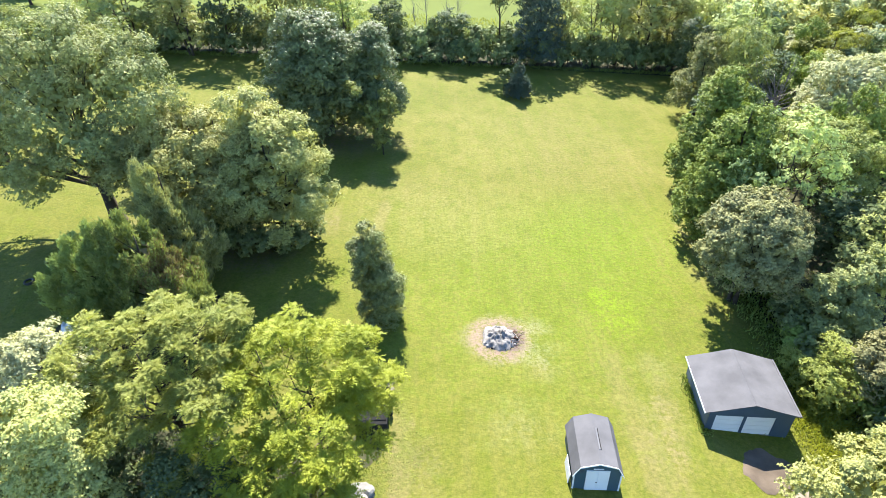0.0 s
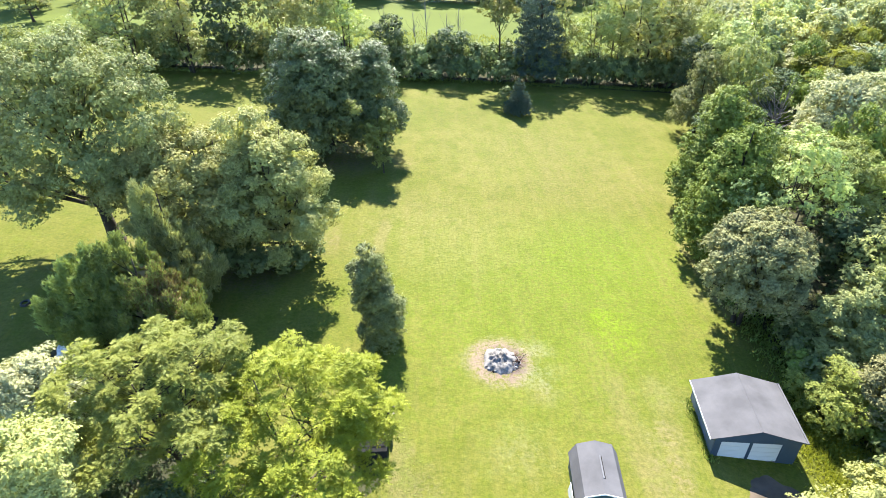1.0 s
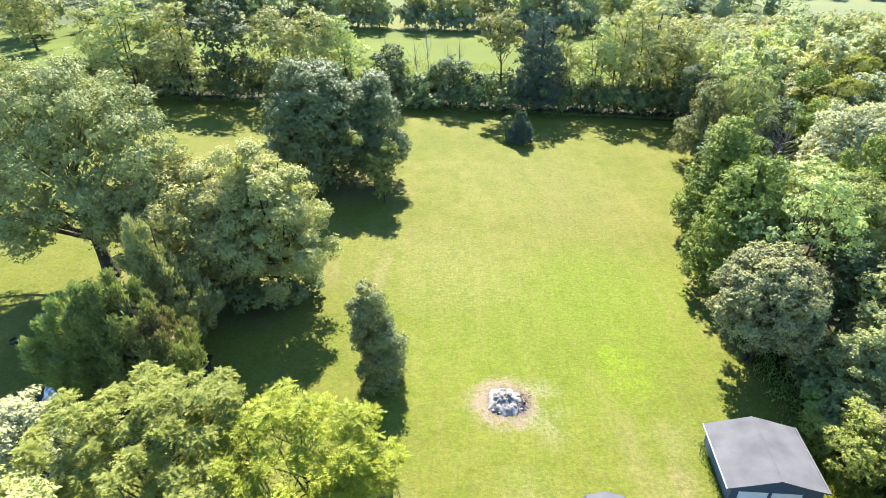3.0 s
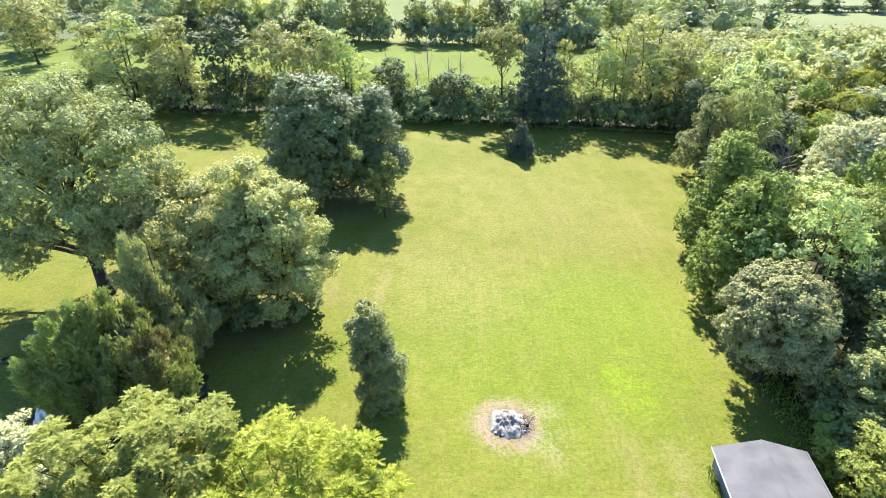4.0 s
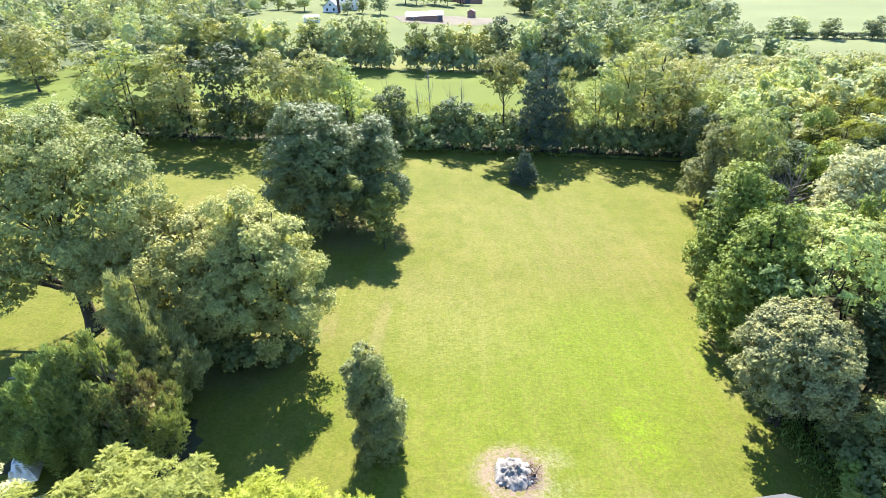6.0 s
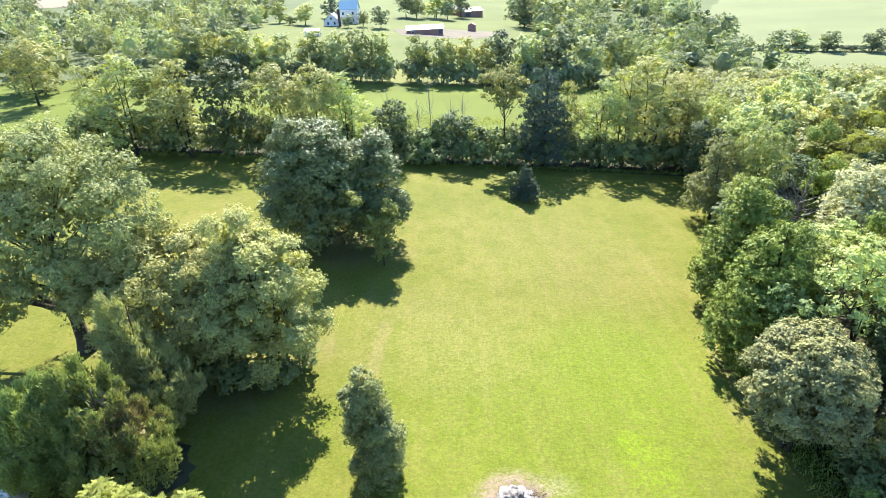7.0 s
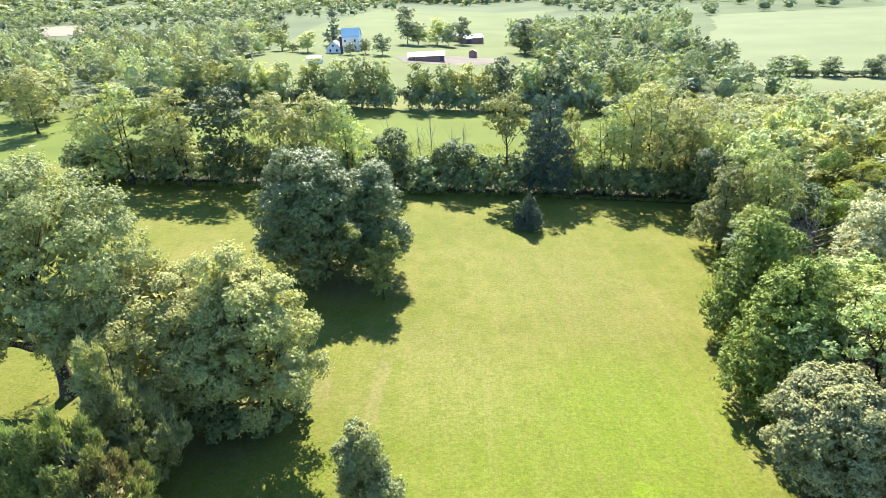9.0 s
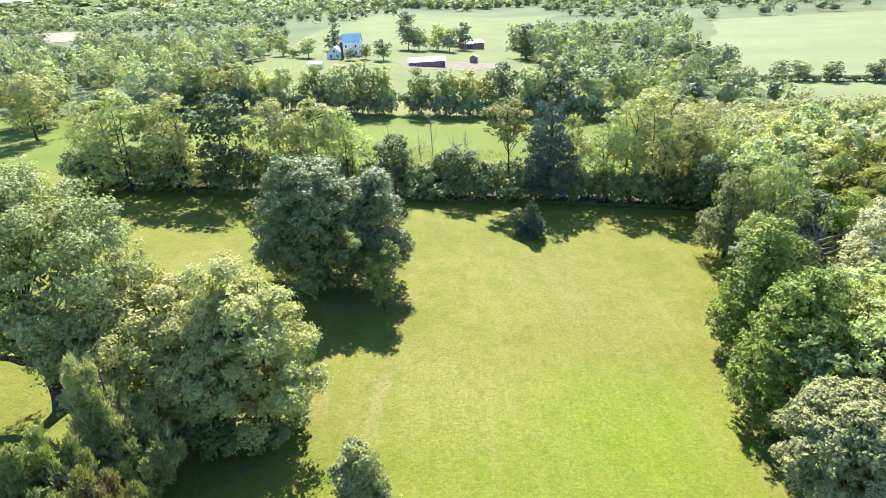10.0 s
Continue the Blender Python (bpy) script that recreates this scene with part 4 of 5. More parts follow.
# the back row
make_tree("tall_pine", 19.0, 114.2, "tall dark blue-green pine standing above the back row", "tree", "pine",
          [(-0.06 * z + reach * math.cos(2.4 * k + turn), reach * math.sin(2.4 * k + turn), z, r, 1.0)
           for k, (z, reach, r) in enumerate(((3.0, 3.0, 2.2), (4.8, 3.2, 2.2), (6.6, 3.3, 2.1), (8.4, 3.0, 2.1), (10.2, 2.9, 2.0), (12.0, 2.5, 1.9), (13.8, 2.1, 1.8), (15.6, 1.5, 1.7), (17.2, 0.9, 1.6), (18.8, 0.3, 1.5)))
           for turn in ((0.0, 1.3, 2.6, 3.9, 5.1) if z < 13 else (0.0, 2.1, 4.2) if z < 17 else (0.0,))],
          22000, 0.7, 0.5, 0.17, "needle", 0.4, 2.0, 46, low=-0.6, droop=0.3, seed=61, core=0.35)
make_tree("poplar_tree", 11.0, 115.2, "tall open light green poplar with a bare lower trunk", "tree", "light",
          [(-0.4, 0, 15.6, 3.8, 2.8), (0.6, 0, 12.6, 3.0, 2.0), (-2.2, 0, 13.6, 2.0, 1.8), (0, 0, 17.6, 2.4, 1.6)],
          6500, 0.85, 0.48, 0.26, trunk_r=0.24, fork=8.0, n_limbs=24, low=-0.6, seed=62, core=0.1)
make_tree("small_spruce", 13.0, 96.4, "small blue-green spruce alone on the lawn", "tree", "pine",
          [(0, 0, 0.8, 2.5, 0.9), (0, 0, 1.8, 2.15, 0.9), (0, 0, 2.8, 1.75, 0.9), (0, 0, 3.8, 1.35, 0.9), (0.1, 0, 4.6, 1.05, 0.8), (0.1, 0, 5.2, 0.75, 0.6), (0.1, 0, 5.9, 0.5, 0.6)],
          7000, 0.3, 0.42, 0.12, "needle", 0.12, 0.4, 10, low=-0.9, seed=63)
make_tree("lawn_sapling", 10.6, 98.0, "thin sapling beside the small spruce", "tree", "under",
          [(0, 0, 2.6, 0.9, 0.8), (0.3, 0, 3.6, 0.7, 0.6)], 700, 0.4, 0.34, 0.2, trunk_r=0.05, fork=1.2, n_limbs=8, seed=64)

BACK = "trees of the row behind the lawn"
for sort, x, y, H, R, label in (
    ("tall_a", -49, 109.5, 17.5, 4.6, "slender pale tree with several bare stems"), ("tall_b", -59.6, 109.5, 17.5, 5.4, "slender light green tree with bare stems"),
    ("tall_a", -66.5, 112, 16, 4.6, "slender pale tree with several bare stems"), ("tall_b", -54, 113, 15, 4.2, "slender light green tree with bare stems"),
    ("broad_k", -41.5, 110.5, 18.5, 6.0, "dark dense tree in the back row"), ("broad_c", -32, 113.5, 16.5, 6.0, "broad pale tree in the back row"),
    ("broad_c", -25, 114, 16.5, 5.6, "broad pale tree in the back row"), ("tall_b", -19.5, 114, 16, 4.2, "slender light green tree with bare stems"),
    ("broad_k", -10.8, 113.8, 12, 3.9, "dark rounded tree in the back row"), ("broad_k", 1.6, 114.2, 10.5, 4.2, "low dark rounded tree"),
    ("bush", 5.5, 114, 8, 3.6, "dark shrub in the back row"), ("bush", -4.8, 114.5, 7, 3.4, "dark shrub in the back row"), ("bush", 13.5, 115.5, 8, 3.2, "dark shrub in the back row"),
    ("tall_a", 24.2, 116, 16.5, 2.7, "narrow pale tree beside the pine"), ("tall_b", 30.4, 116.5, 17, 4.2, "slender light green tree with bare stems"),
    ("tall_a", 35.5, 118, 19.5, 4.6, "slender light green tree with bare stems"), ("tall_a", 41.5, 119, 21.5, 6.2, "tall arching light green tree"),
    ("tall_a", 47.5, 120, 18, 4.6, "slender pale tree with several bare stems"), ("broad_a", 51.5, 116, 16, 4.6, "leafy tree where the row meets the wood"),
    ("broad_k", 47.0, 107.0, 13, 4.0, "dark tree at the corner of the lawn"), ("broad_a", 53.0, 102.0, 16, 5.0, "leafy tree at the corner of the lawn"),
):
    plant(sort, x, y, H, R, label, BACK)
rnd = random.Random(5)
for k in range(46):
    x = -70 + k * 2.65 + rnd.uniform(-0.8, 0.8)
    if abs(x + 16) > 2:
        plant("bush", x, 111.2 + 0.035 * (x + 50) + rnd.uniform(-1.0, 1.6), rnd.uniform(3.4, 7.0), rnd.uniform(2.0, 3.0), "dark undergrowth shrub below the back row", "shrubs below the back row")
for k in range(34):
    x = -72 + k * 3.7 + rnd.uniform(-1, 1)
    plant("bush", x, 114.5 + 0.035 * (x + 50) + rnd.uniform(-0.8, 1.4), rnd.uniform(5.5, 8.5), rnd.uniform(2.4, 3.4), "tall dark shrub in the back row", "shrubs below the back row")
for x, y, H, lean in ((-3.2, 118.5, 15.5, -0.5), (-5.6, 119, 12, -0.6), (0.4, 119, 11.5, 0.3), (2.6, 119.5, 12.5, 0.5), (-11.5, 120, 12.5, -0.6)):
    rg = np.random.default_rng(int(abs(x) * 10))
    snag = thing("bare_snag", x, y, ground_z(x, y), 0, "thin bare dead tree trunk behind the shrubs", "tree", "dead trunks")
    tw = [(lean * q + rg.normal() * 0.3, rg.normal() * 0.3, H * rg.uniform(0.6, 1.02)) for q in rg.uniform(0.6, 1.0, 14)]
    o = new("trunk", mesh_from("trunk", *limbs(rg, np.array(tw) + rg.normal(size=(14, 3)) * np.array([0.9, 0.9, 0.2]), 0.13, H * 0.55, H, 14, (lean, 0.0)), BARE, True))
    o.parent = snag


def lawn_edge(y):
    """Where the wood beside the lawn begins."""
    return float(np.interp(y, [10, 25, 42, 52, 75, 88, 100, 118, 140, 230], [33, 31, 30, 31, 36, 42, 48, 50, 46, 52]))


# the wood beside the lawn
taken = [(51, 83), (47.5, 76), (49.5, 79.5), (45.5, 72), (28.2, 40.2), (31.6, 53.2), (33.5, 64.2), (42.6, 91), (52.6, 70.5), (40.6, 52.6), (35.2, 36.6), (27.8, 17.2), (34.4, 28.6), (47, 107), (53, 102), (51.5, 116)]
rnd = random.Random(8)
WOOD = "trees of the wood"
for x, y, H, R in ((66, 96, 14, 5.5), (62, 88, 12.5, 4.6), (78, 112, 14, 5.5)):
    plant("broad_l", x, y, H, R, "yellow-green open tree among darker ones in the wood", WOOD)
    taken.append((x, y))
for x, y, H, R in ((54.5, 91, 12, 4.4), (84, 104, 13, 4.6), (72, 88, 12, 4.4), (44, 83.5, 9, 3.6)):
    plant("broad_k", x, y, H, R, "dark green tree in the wood", WOOD)
    taken.append((x, y))
deep = [[], [], []]
SAY = {"broad_a": "leafy green tree in the wood", "broad_b": "fresh green tree in the wood", "broad_c": "pale green tree in the wood", "broad_d": "yellow-green open tree in the wood",
       "broad_s": "silvery pale tree in the wood", "broad_m": "dark green tree in the wood", "broad_k": "dark green tree in the wood", "tall_a": "slender pale tree in the wood", "tall_b": "slender light green tree in the wood"}
y = 30.0
while y < 186:
    x = lawn_edge(y) + 4.5
    while x < 0.68 * y + 16 and x < 128:
        px, py = x + rnd.uniform(-2, 2), y + rnd.uniform(-2, 2)
        x += 6.0
        if min(math.hypot(px - a, py - b) for a, b in taken) < 5.0:
            continue
        H, R = rnd.uniform(9.0, 17.5), rnd.uniform(3.2, 5.4)
        if py < 105:
            sort = rnd.choice(["broad_a", "broad_a", "broad_b", "broad_a", "broad_d", "broad_m", "broad_k", "tall_b", "broad_a", "broad_b"])
            plant(sort, px, py, H, R, SAY[sort], WOOD)
        elif py > 142:
            deep[rnd.randrange(3)].append((px, py, min(H, 22.5 - 0.066 * py), R * 1.15))
        else:
            sort = rnd.choice(["far_a", "far_b", "far_b", "far_c", "far_c", "far_s"])
            plant(sort, px, py, H, R, "leafy tree of the wood, its crown against its neighbours", WOOD)
    y += 6.0
for k in range(44):
    y = 22 + k * 2.1
    plant(rnd.choice(["bush", "bush", "bush_l"]), lawn_edge(y) + rnd.uniform(1.5, 5.0), y, rnd.uniform(2.2, 4.6), rnd.uniform(1.6, 2.6), "leafy shrub of the undergrowth along the wood", "shrubs along the wood")
rg = np.random.default_rng(71)
for x, y in ((46.5, 75.5), (49.5, 78), (53.5, 80), (48.5, 83)):
    plant("bush", x, y, 4.6, 3.2, "dark shrub below the dead tree", "shrubs along the wood")
dead = thing("dead_tree", 51.0, 83.0, ground_z(51, 83), 0, "leafless grey dead tree in the wood", "tree")
tw = np.array([(0, 0, 9.0)]) + rg.normal(size=(46, 3)) * np.array([3.0, 3.0, 2.2])
o = new("trunk", mesh_from("trunk", *limbs(rg, tw, 0.24, 3.0, 12.5, 46, (0.8, 0.2), 2), BARE, True))
o.parent = dead

# ---- farther off ----
ribbon("meadow", [(122, -180, 60), (150, -190, 62), (188, -200, 75)], 0.1, MEADOW, "pale green hay meadow behind the row of trees")
HEDGE = "trees of the far hedgerow"
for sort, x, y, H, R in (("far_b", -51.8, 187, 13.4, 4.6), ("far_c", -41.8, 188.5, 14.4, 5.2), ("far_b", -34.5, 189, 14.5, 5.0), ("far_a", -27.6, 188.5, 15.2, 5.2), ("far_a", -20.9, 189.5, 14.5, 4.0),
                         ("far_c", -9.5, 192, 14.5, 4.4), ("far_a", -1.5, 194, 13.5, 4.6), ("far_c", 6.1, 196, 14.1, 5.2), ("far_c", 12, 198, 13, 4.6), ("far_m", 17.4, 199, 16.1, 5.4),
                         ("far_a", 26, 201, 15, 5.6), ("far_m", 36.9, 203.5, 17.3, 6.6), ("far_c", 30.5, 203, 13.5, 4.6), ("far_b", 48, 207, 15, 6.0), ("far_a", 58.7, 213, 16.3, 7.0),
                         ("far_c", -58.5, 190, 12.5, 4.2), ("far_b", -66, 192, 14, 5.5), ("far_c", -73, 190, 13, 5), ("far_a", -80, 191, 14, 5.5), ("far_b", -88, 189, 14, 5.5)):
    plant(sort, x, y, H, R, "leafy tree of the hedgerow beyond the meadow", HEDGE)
rnd = random.Random(12)
for k in range(72):
    x = -88 + k * 2.1 + rnd.uniform(-1, 1)
    if not -18.5 < x < -12.5:
        plant("far_bush", x, 190.5 + 0.11 * max(0, x + 20) + rnd.uniform(-1, 1), rnd.uniform(3.5, 8.5), rnd.uniform(2.0, 3.2), "dark shrub of the far hedgerow", "shrubs of the far hedgerow")
for sort, x, y, H, R, label in (("broad_c", -105, 151, 15.5, 6.6, "loose light green tree by a meadow"), ("far_b", -72, 92, 9, 6.0, "low grey-green tree clump"), ("broad_c", -56, 64, 12, 4.2, "pale tree beyond the old shade tree"),
                                ("far_b", -79, 96, 9, 5.5, "low grey-green tree clump"), ("bush", -57.5, 60, 4.5, 3.4, "dark shrub on the lawn"), ("bush", -61, 66, 5, 3.4, "dark shrub on the lawn"),
                                ("far_a", -113, 166, 14, 6, "leafy tree at the meadow's end"), ("far_m", -122, 172, 14, 6, "leafy tree at the meadow's end")):
    plant(sort, x, y, H, R, label)


def crown_cloud(seed, leaves, size, core):
    """The loose leaves of one crown round its dense heart, scaled to a radius of 1 and a height of 1."""
    rg = np.random.default_rng(seed)
    p, _ = crown_leaves(rg, shape_lobes(rg, "round", 14, 6), leaves, 1.3, size, size * 0.8, "soft", 0, -0.7, 1.2, core, 2.0)
    bm = bmesh.new()
    bmesh.ops.create_icosphere(bm, subdivisions=2 if leaves > 200 else 1, radius=1)
    for v in bm.verts:
        v.co *= 0.5 + 0.14 * noise.noise(v.co * 1.7 + Vector((seed * 1.3, 0, 0))) + 0.08 * noise.noise(v.co * 4.1 + Vector((0, seed * 1.3, 0)))
    heart = np.array([[tuple(v.co) for v in f.verts] for f in bm.faces]) * np.array([1, 1, 0.46]) + np.array([0, 0, 0.43])
    bm.free()
    return np.concatenate([p / np.array([5.9, 5.9, 13.6]), heart])


CLOUDS = {k: [crown_cloud(200 + j, n, size, core) for j in range(9)] for k, n, size, core in ((0, 1500, 0.58, 0.0), (1, 620, 0.9, 0.0), (2, 150, 1.8, 0.0), (3, 50, 3.0, 0.0))}


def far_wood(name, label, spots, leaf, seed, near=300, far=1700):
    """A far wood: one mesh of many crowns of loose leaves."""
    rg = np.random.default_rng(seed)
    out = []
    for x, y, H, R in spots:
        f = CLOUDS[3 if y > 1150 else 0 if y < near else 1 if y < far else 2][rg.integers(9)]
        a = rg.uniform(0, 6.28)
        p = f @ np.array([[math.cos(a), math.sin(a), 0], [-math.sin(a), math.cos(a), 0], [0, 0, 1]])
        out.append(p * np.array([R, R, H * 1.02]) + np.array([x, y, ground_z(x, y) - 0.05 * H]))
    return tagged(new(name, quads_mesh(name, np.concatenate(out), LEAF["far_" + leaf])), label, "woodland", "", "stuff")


def scatter(seed, n, inside, x0, x1, y0, y1, gap, H=(9, 16), R=(4, 7)):
    rd = random.Random(seed)
    got = []
    for _ in range(n * 30):
        if len(got) >= n:
            break
        x, y = rd.uniform(x0, x1), rd.uniform(y0, y1)
        if inside(x, y) and all((x - a) ** 2 + (y - b) ** 2 > gap * gap for a, b, _, _ in got):
            got.append((x, y, rd.uniform(*H), rd.uniform(*R)))
    return got


def split(spots, k):
    return [spots[i::k] for i in range(k)]


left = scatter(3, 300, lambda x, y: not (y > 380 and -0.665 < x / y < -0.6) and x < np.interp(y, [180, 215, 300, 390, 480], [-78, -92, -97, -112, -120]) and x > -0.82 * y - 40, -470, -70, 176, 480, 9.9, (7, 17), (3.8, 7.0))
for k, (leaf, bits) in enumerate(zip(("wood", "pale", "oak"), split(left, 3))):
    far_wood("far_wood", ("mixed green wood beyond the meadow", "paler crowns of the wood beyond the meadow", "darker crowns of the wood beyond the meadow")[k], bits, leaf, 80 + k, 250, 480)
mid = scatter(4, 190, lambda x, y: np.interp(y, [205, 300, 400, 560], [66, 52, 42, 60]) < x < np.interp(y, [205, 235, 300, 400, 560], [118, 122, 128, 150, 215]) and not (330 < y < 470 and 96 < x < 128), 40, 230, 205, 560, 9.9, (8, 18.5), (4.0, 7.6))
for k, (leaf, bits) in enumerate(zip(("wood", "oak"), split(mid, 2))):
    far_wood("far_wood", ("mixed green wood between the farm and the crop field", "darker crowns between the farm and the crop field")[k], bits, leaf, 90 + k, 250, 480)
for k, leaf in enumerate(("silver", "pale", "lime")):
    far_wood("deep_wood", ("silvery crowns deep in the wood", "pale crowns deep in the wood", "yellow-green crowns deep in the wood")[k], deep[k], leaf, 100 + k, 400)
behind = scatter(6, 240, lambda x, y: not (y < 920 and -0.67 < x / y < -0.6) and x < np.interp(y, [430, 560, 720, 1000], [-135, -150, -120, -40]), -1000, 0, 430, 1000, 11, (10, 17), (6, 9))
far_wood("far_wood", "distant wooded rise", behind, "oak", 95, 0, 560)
rnd = random.Random(7)
belts = []
y = 1000.0
while y < 3000:
    x = -0.86 * y - 60
    while x < 0.86 * y + 60:
        open_land = -80 < x < 190 and y < 1100 or noise.noise((x / 260, y / 330, 3.0)) < -0.22
        if not open_land:
            belts.append((x, y + rnd.uniform(-0.03, 0.03) * y, rnd.uniform(11, 19) * (1 + y / 6000), rnd.uniform(0.0065, 0.0125) * y))
        x += rnd.uniform(0.009, 0.019) * y
    y *= 1.085
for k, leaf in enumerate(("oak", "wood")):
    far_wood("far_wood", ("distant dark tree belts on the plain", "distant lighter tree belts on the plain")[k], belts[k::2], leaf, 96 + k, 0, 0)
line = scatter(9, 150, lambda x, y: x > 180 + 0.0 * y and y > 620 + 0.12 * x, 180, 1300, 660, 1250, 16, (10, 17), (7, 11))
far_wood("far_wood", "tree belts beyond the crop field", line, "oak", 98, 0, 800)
ribbon("crop_field", [(204, 108, 290), (243, 128, 300), (300, 130, 420), (400, 160, 560), (520, 225, 700), (690, 290, 900)], 0.25, FIELD, "pale green crop field beyond the wood")
ribbon("stubble_field", [(640, -435, -375), (760, -520, -450), (930, -640, -545)], 0.3, TAN, "tan stubble field among far trees", category="field")
ribbon("pasture", [(215, -95, 60), (300, -100, 60), (420, -110, 45), (620, -130, 70), (980, -110, 170)], 0.2, PASTURE, "pale pasture round the farm", category="field")
ribbon("farmyard", [(306, -22, 12), (330, -30, 30), (345, -10, 36)], 0.3, YARD, "bare gravel yard in front of the red barn", category="yard")
for sort, x, y, H, R, label in (("far_b", 146, 272, 8.5, 4.5, "small round tree in a field hedge"), ("far_b", 153, 268, 9, 5, "small round tree in a field hedge"), ("far_m", 163, 262, 8.5, 4.5, "small round tree in a field hedge"),
                                ("far_m", 178, 256, 9, 4.5, "small round tree in a field hedge"), ("far_a", 196, 250, 12, 6, "round tree in a field hedge"), ("far_m", 132, 292, 13, 6, "open tree by the crop field"),
                                ("far_m", 124, 300, 15, 7, "dark tree by the crop field"), ("far_m", 116, 318, 18, 8, "dark tree by the crop field")):
    plant(sort, x, y, H, R, label, "trees of the field hedge")
for k in range(20):
    plant("far_bush", 140 + k * 3.2, 272 - k * 1.25, 3.0, 2.4, "low hedge shrub along the crop field", "shrubs of the field hedge")
FARM = "trees round the farmhouse"
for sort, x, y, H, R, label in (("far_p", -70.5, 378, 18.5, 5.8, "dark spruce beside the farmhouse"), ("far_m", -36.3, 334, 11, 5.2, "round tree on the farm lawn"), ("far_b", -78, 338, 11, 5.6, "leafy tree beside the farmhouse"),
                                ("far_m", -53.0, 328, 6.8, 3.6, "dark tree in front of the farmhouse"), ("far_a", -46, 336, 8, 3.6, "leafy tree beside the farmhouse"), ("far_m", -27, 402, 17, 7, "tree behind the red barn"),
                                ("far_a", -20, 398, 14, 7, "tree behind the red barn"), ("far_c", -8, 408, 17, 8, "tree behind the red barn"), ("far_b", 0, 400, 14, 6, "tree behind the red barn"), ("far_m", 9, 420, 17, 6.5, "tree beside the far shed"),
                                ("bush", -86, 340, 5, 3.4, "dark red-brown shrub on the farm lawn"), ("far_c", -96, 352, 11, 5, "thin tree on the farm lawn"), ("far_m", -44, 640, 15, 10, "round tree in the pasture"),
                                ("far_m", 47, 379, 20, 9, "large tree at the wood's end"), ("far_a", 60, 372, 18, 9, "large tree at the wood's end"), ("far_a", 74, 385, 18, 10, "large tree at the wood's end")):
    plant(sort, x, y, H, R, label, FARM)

# ---- garage ----
def slab(bm, a, b, c, d, thick):
    """A roof board: four corners of its upper side, and its thickness downwards."""
    up = [bm.verts.new(p) for p in (a, b, c, d)]
    dn = [bm.verts.new((p[0], p[1], p[2] - thick)) for p in (a, b, c, d)]
    bm.faces.new(up)
    bm.faces.new(dn[::-1])
    for k in range(4):
        j = (k + 1) % 4
        bm.faces.new((up[j], up[k], dn[k], dn[j]))
    bmesh.ops.recalc_face_normals(bm, faces=bm.faces)
    return bm


def shingle_roof(parent, half, rise, y0, y1, z, thick, mat, courses, name="roof_slope"):
    """Two slopes laid in overlapping courses, slightly sagging."""
    for side in (-1, 1):
        under = side * half
        corners = ((0, y0 + 0.04, z + rise - thick - 0.05), (0, y1 - 0.04, z + rise - thick - 0.05), (under * 0.99, y1 - 0.04, z - thick - 0.045), (under * 0.99, y0 + 0.04, z - thick - 0.045))
        slope = part(name, slab(bmesh.new(), *corners, 0.05), mat, parent, "grey shingle roof slope")
        for k in range(courses):
            q0, q1 = k / courses, (k + 1) / courses + 0.02
            n = 10
            bm = bmesh.new()
            for j in range(n):
                ya, yb = y0 + (y1 - y0) * j / n, y0 + (y1 - y0) * (j + 1) / n
                def at(q, y):
                    sag = 0.03 * noise.noise((q * 2.0, y * 0.9, side * 3.0))
                    return (side * half * (1 - min(q, 1.0)), y, z + rise * min(q, 1.0) + sag + 0.004 * (1 - (q - q0) / (q1 - q0)))
                p = [bm.verts.new(at(q, y)) for q, y in ((q0, ya), (q0, yb), (q1, yb), (q1, ya))]
                lowp = [bm.verts.new((v.co.x, v.co.y, v.co.z - thick)) for v in p]
                bm.faces.new(p if side > 0 else p[::-1])
                bm.faces.new((p[0], p[1], lowp[1], lowp[0]))
                if k == 0:
                    bm.faces.new(lowp)
                if j == 0:
                    bm.faces.new((p[0], p[3], lowp[3], lowp[0]))
                if j == n - 1:
                    bm.faces.new((p[1], p[2], lowp[2], lowp[1]))
            bmesh.ops.remove_doubles(bm, verts=bm.verts, dist=0.0005)
            part("shingle_course", bm, mat, slope)


def panel_door(parent, x0, x1, z0, z1, y, sections, mat, name="garage_door"):
    """A sectional door: a leaf of separate panels with a recessed joint between them."""
    door = part(name, box(x0, x1, y + 0.03, y + 0.06, z0, z1), mat, parent, "white sectional overhead door")
    h = (z1 - z0) / sections
    for k in range(sections):
        part("panel", box(x0 + 0.01, x1 - 0.01, y - 0.005, y + 0.03, z0 + k * h + 0.012, z0 + (k + 1) * h - 0.012, 0.008), mat, door)
    return door


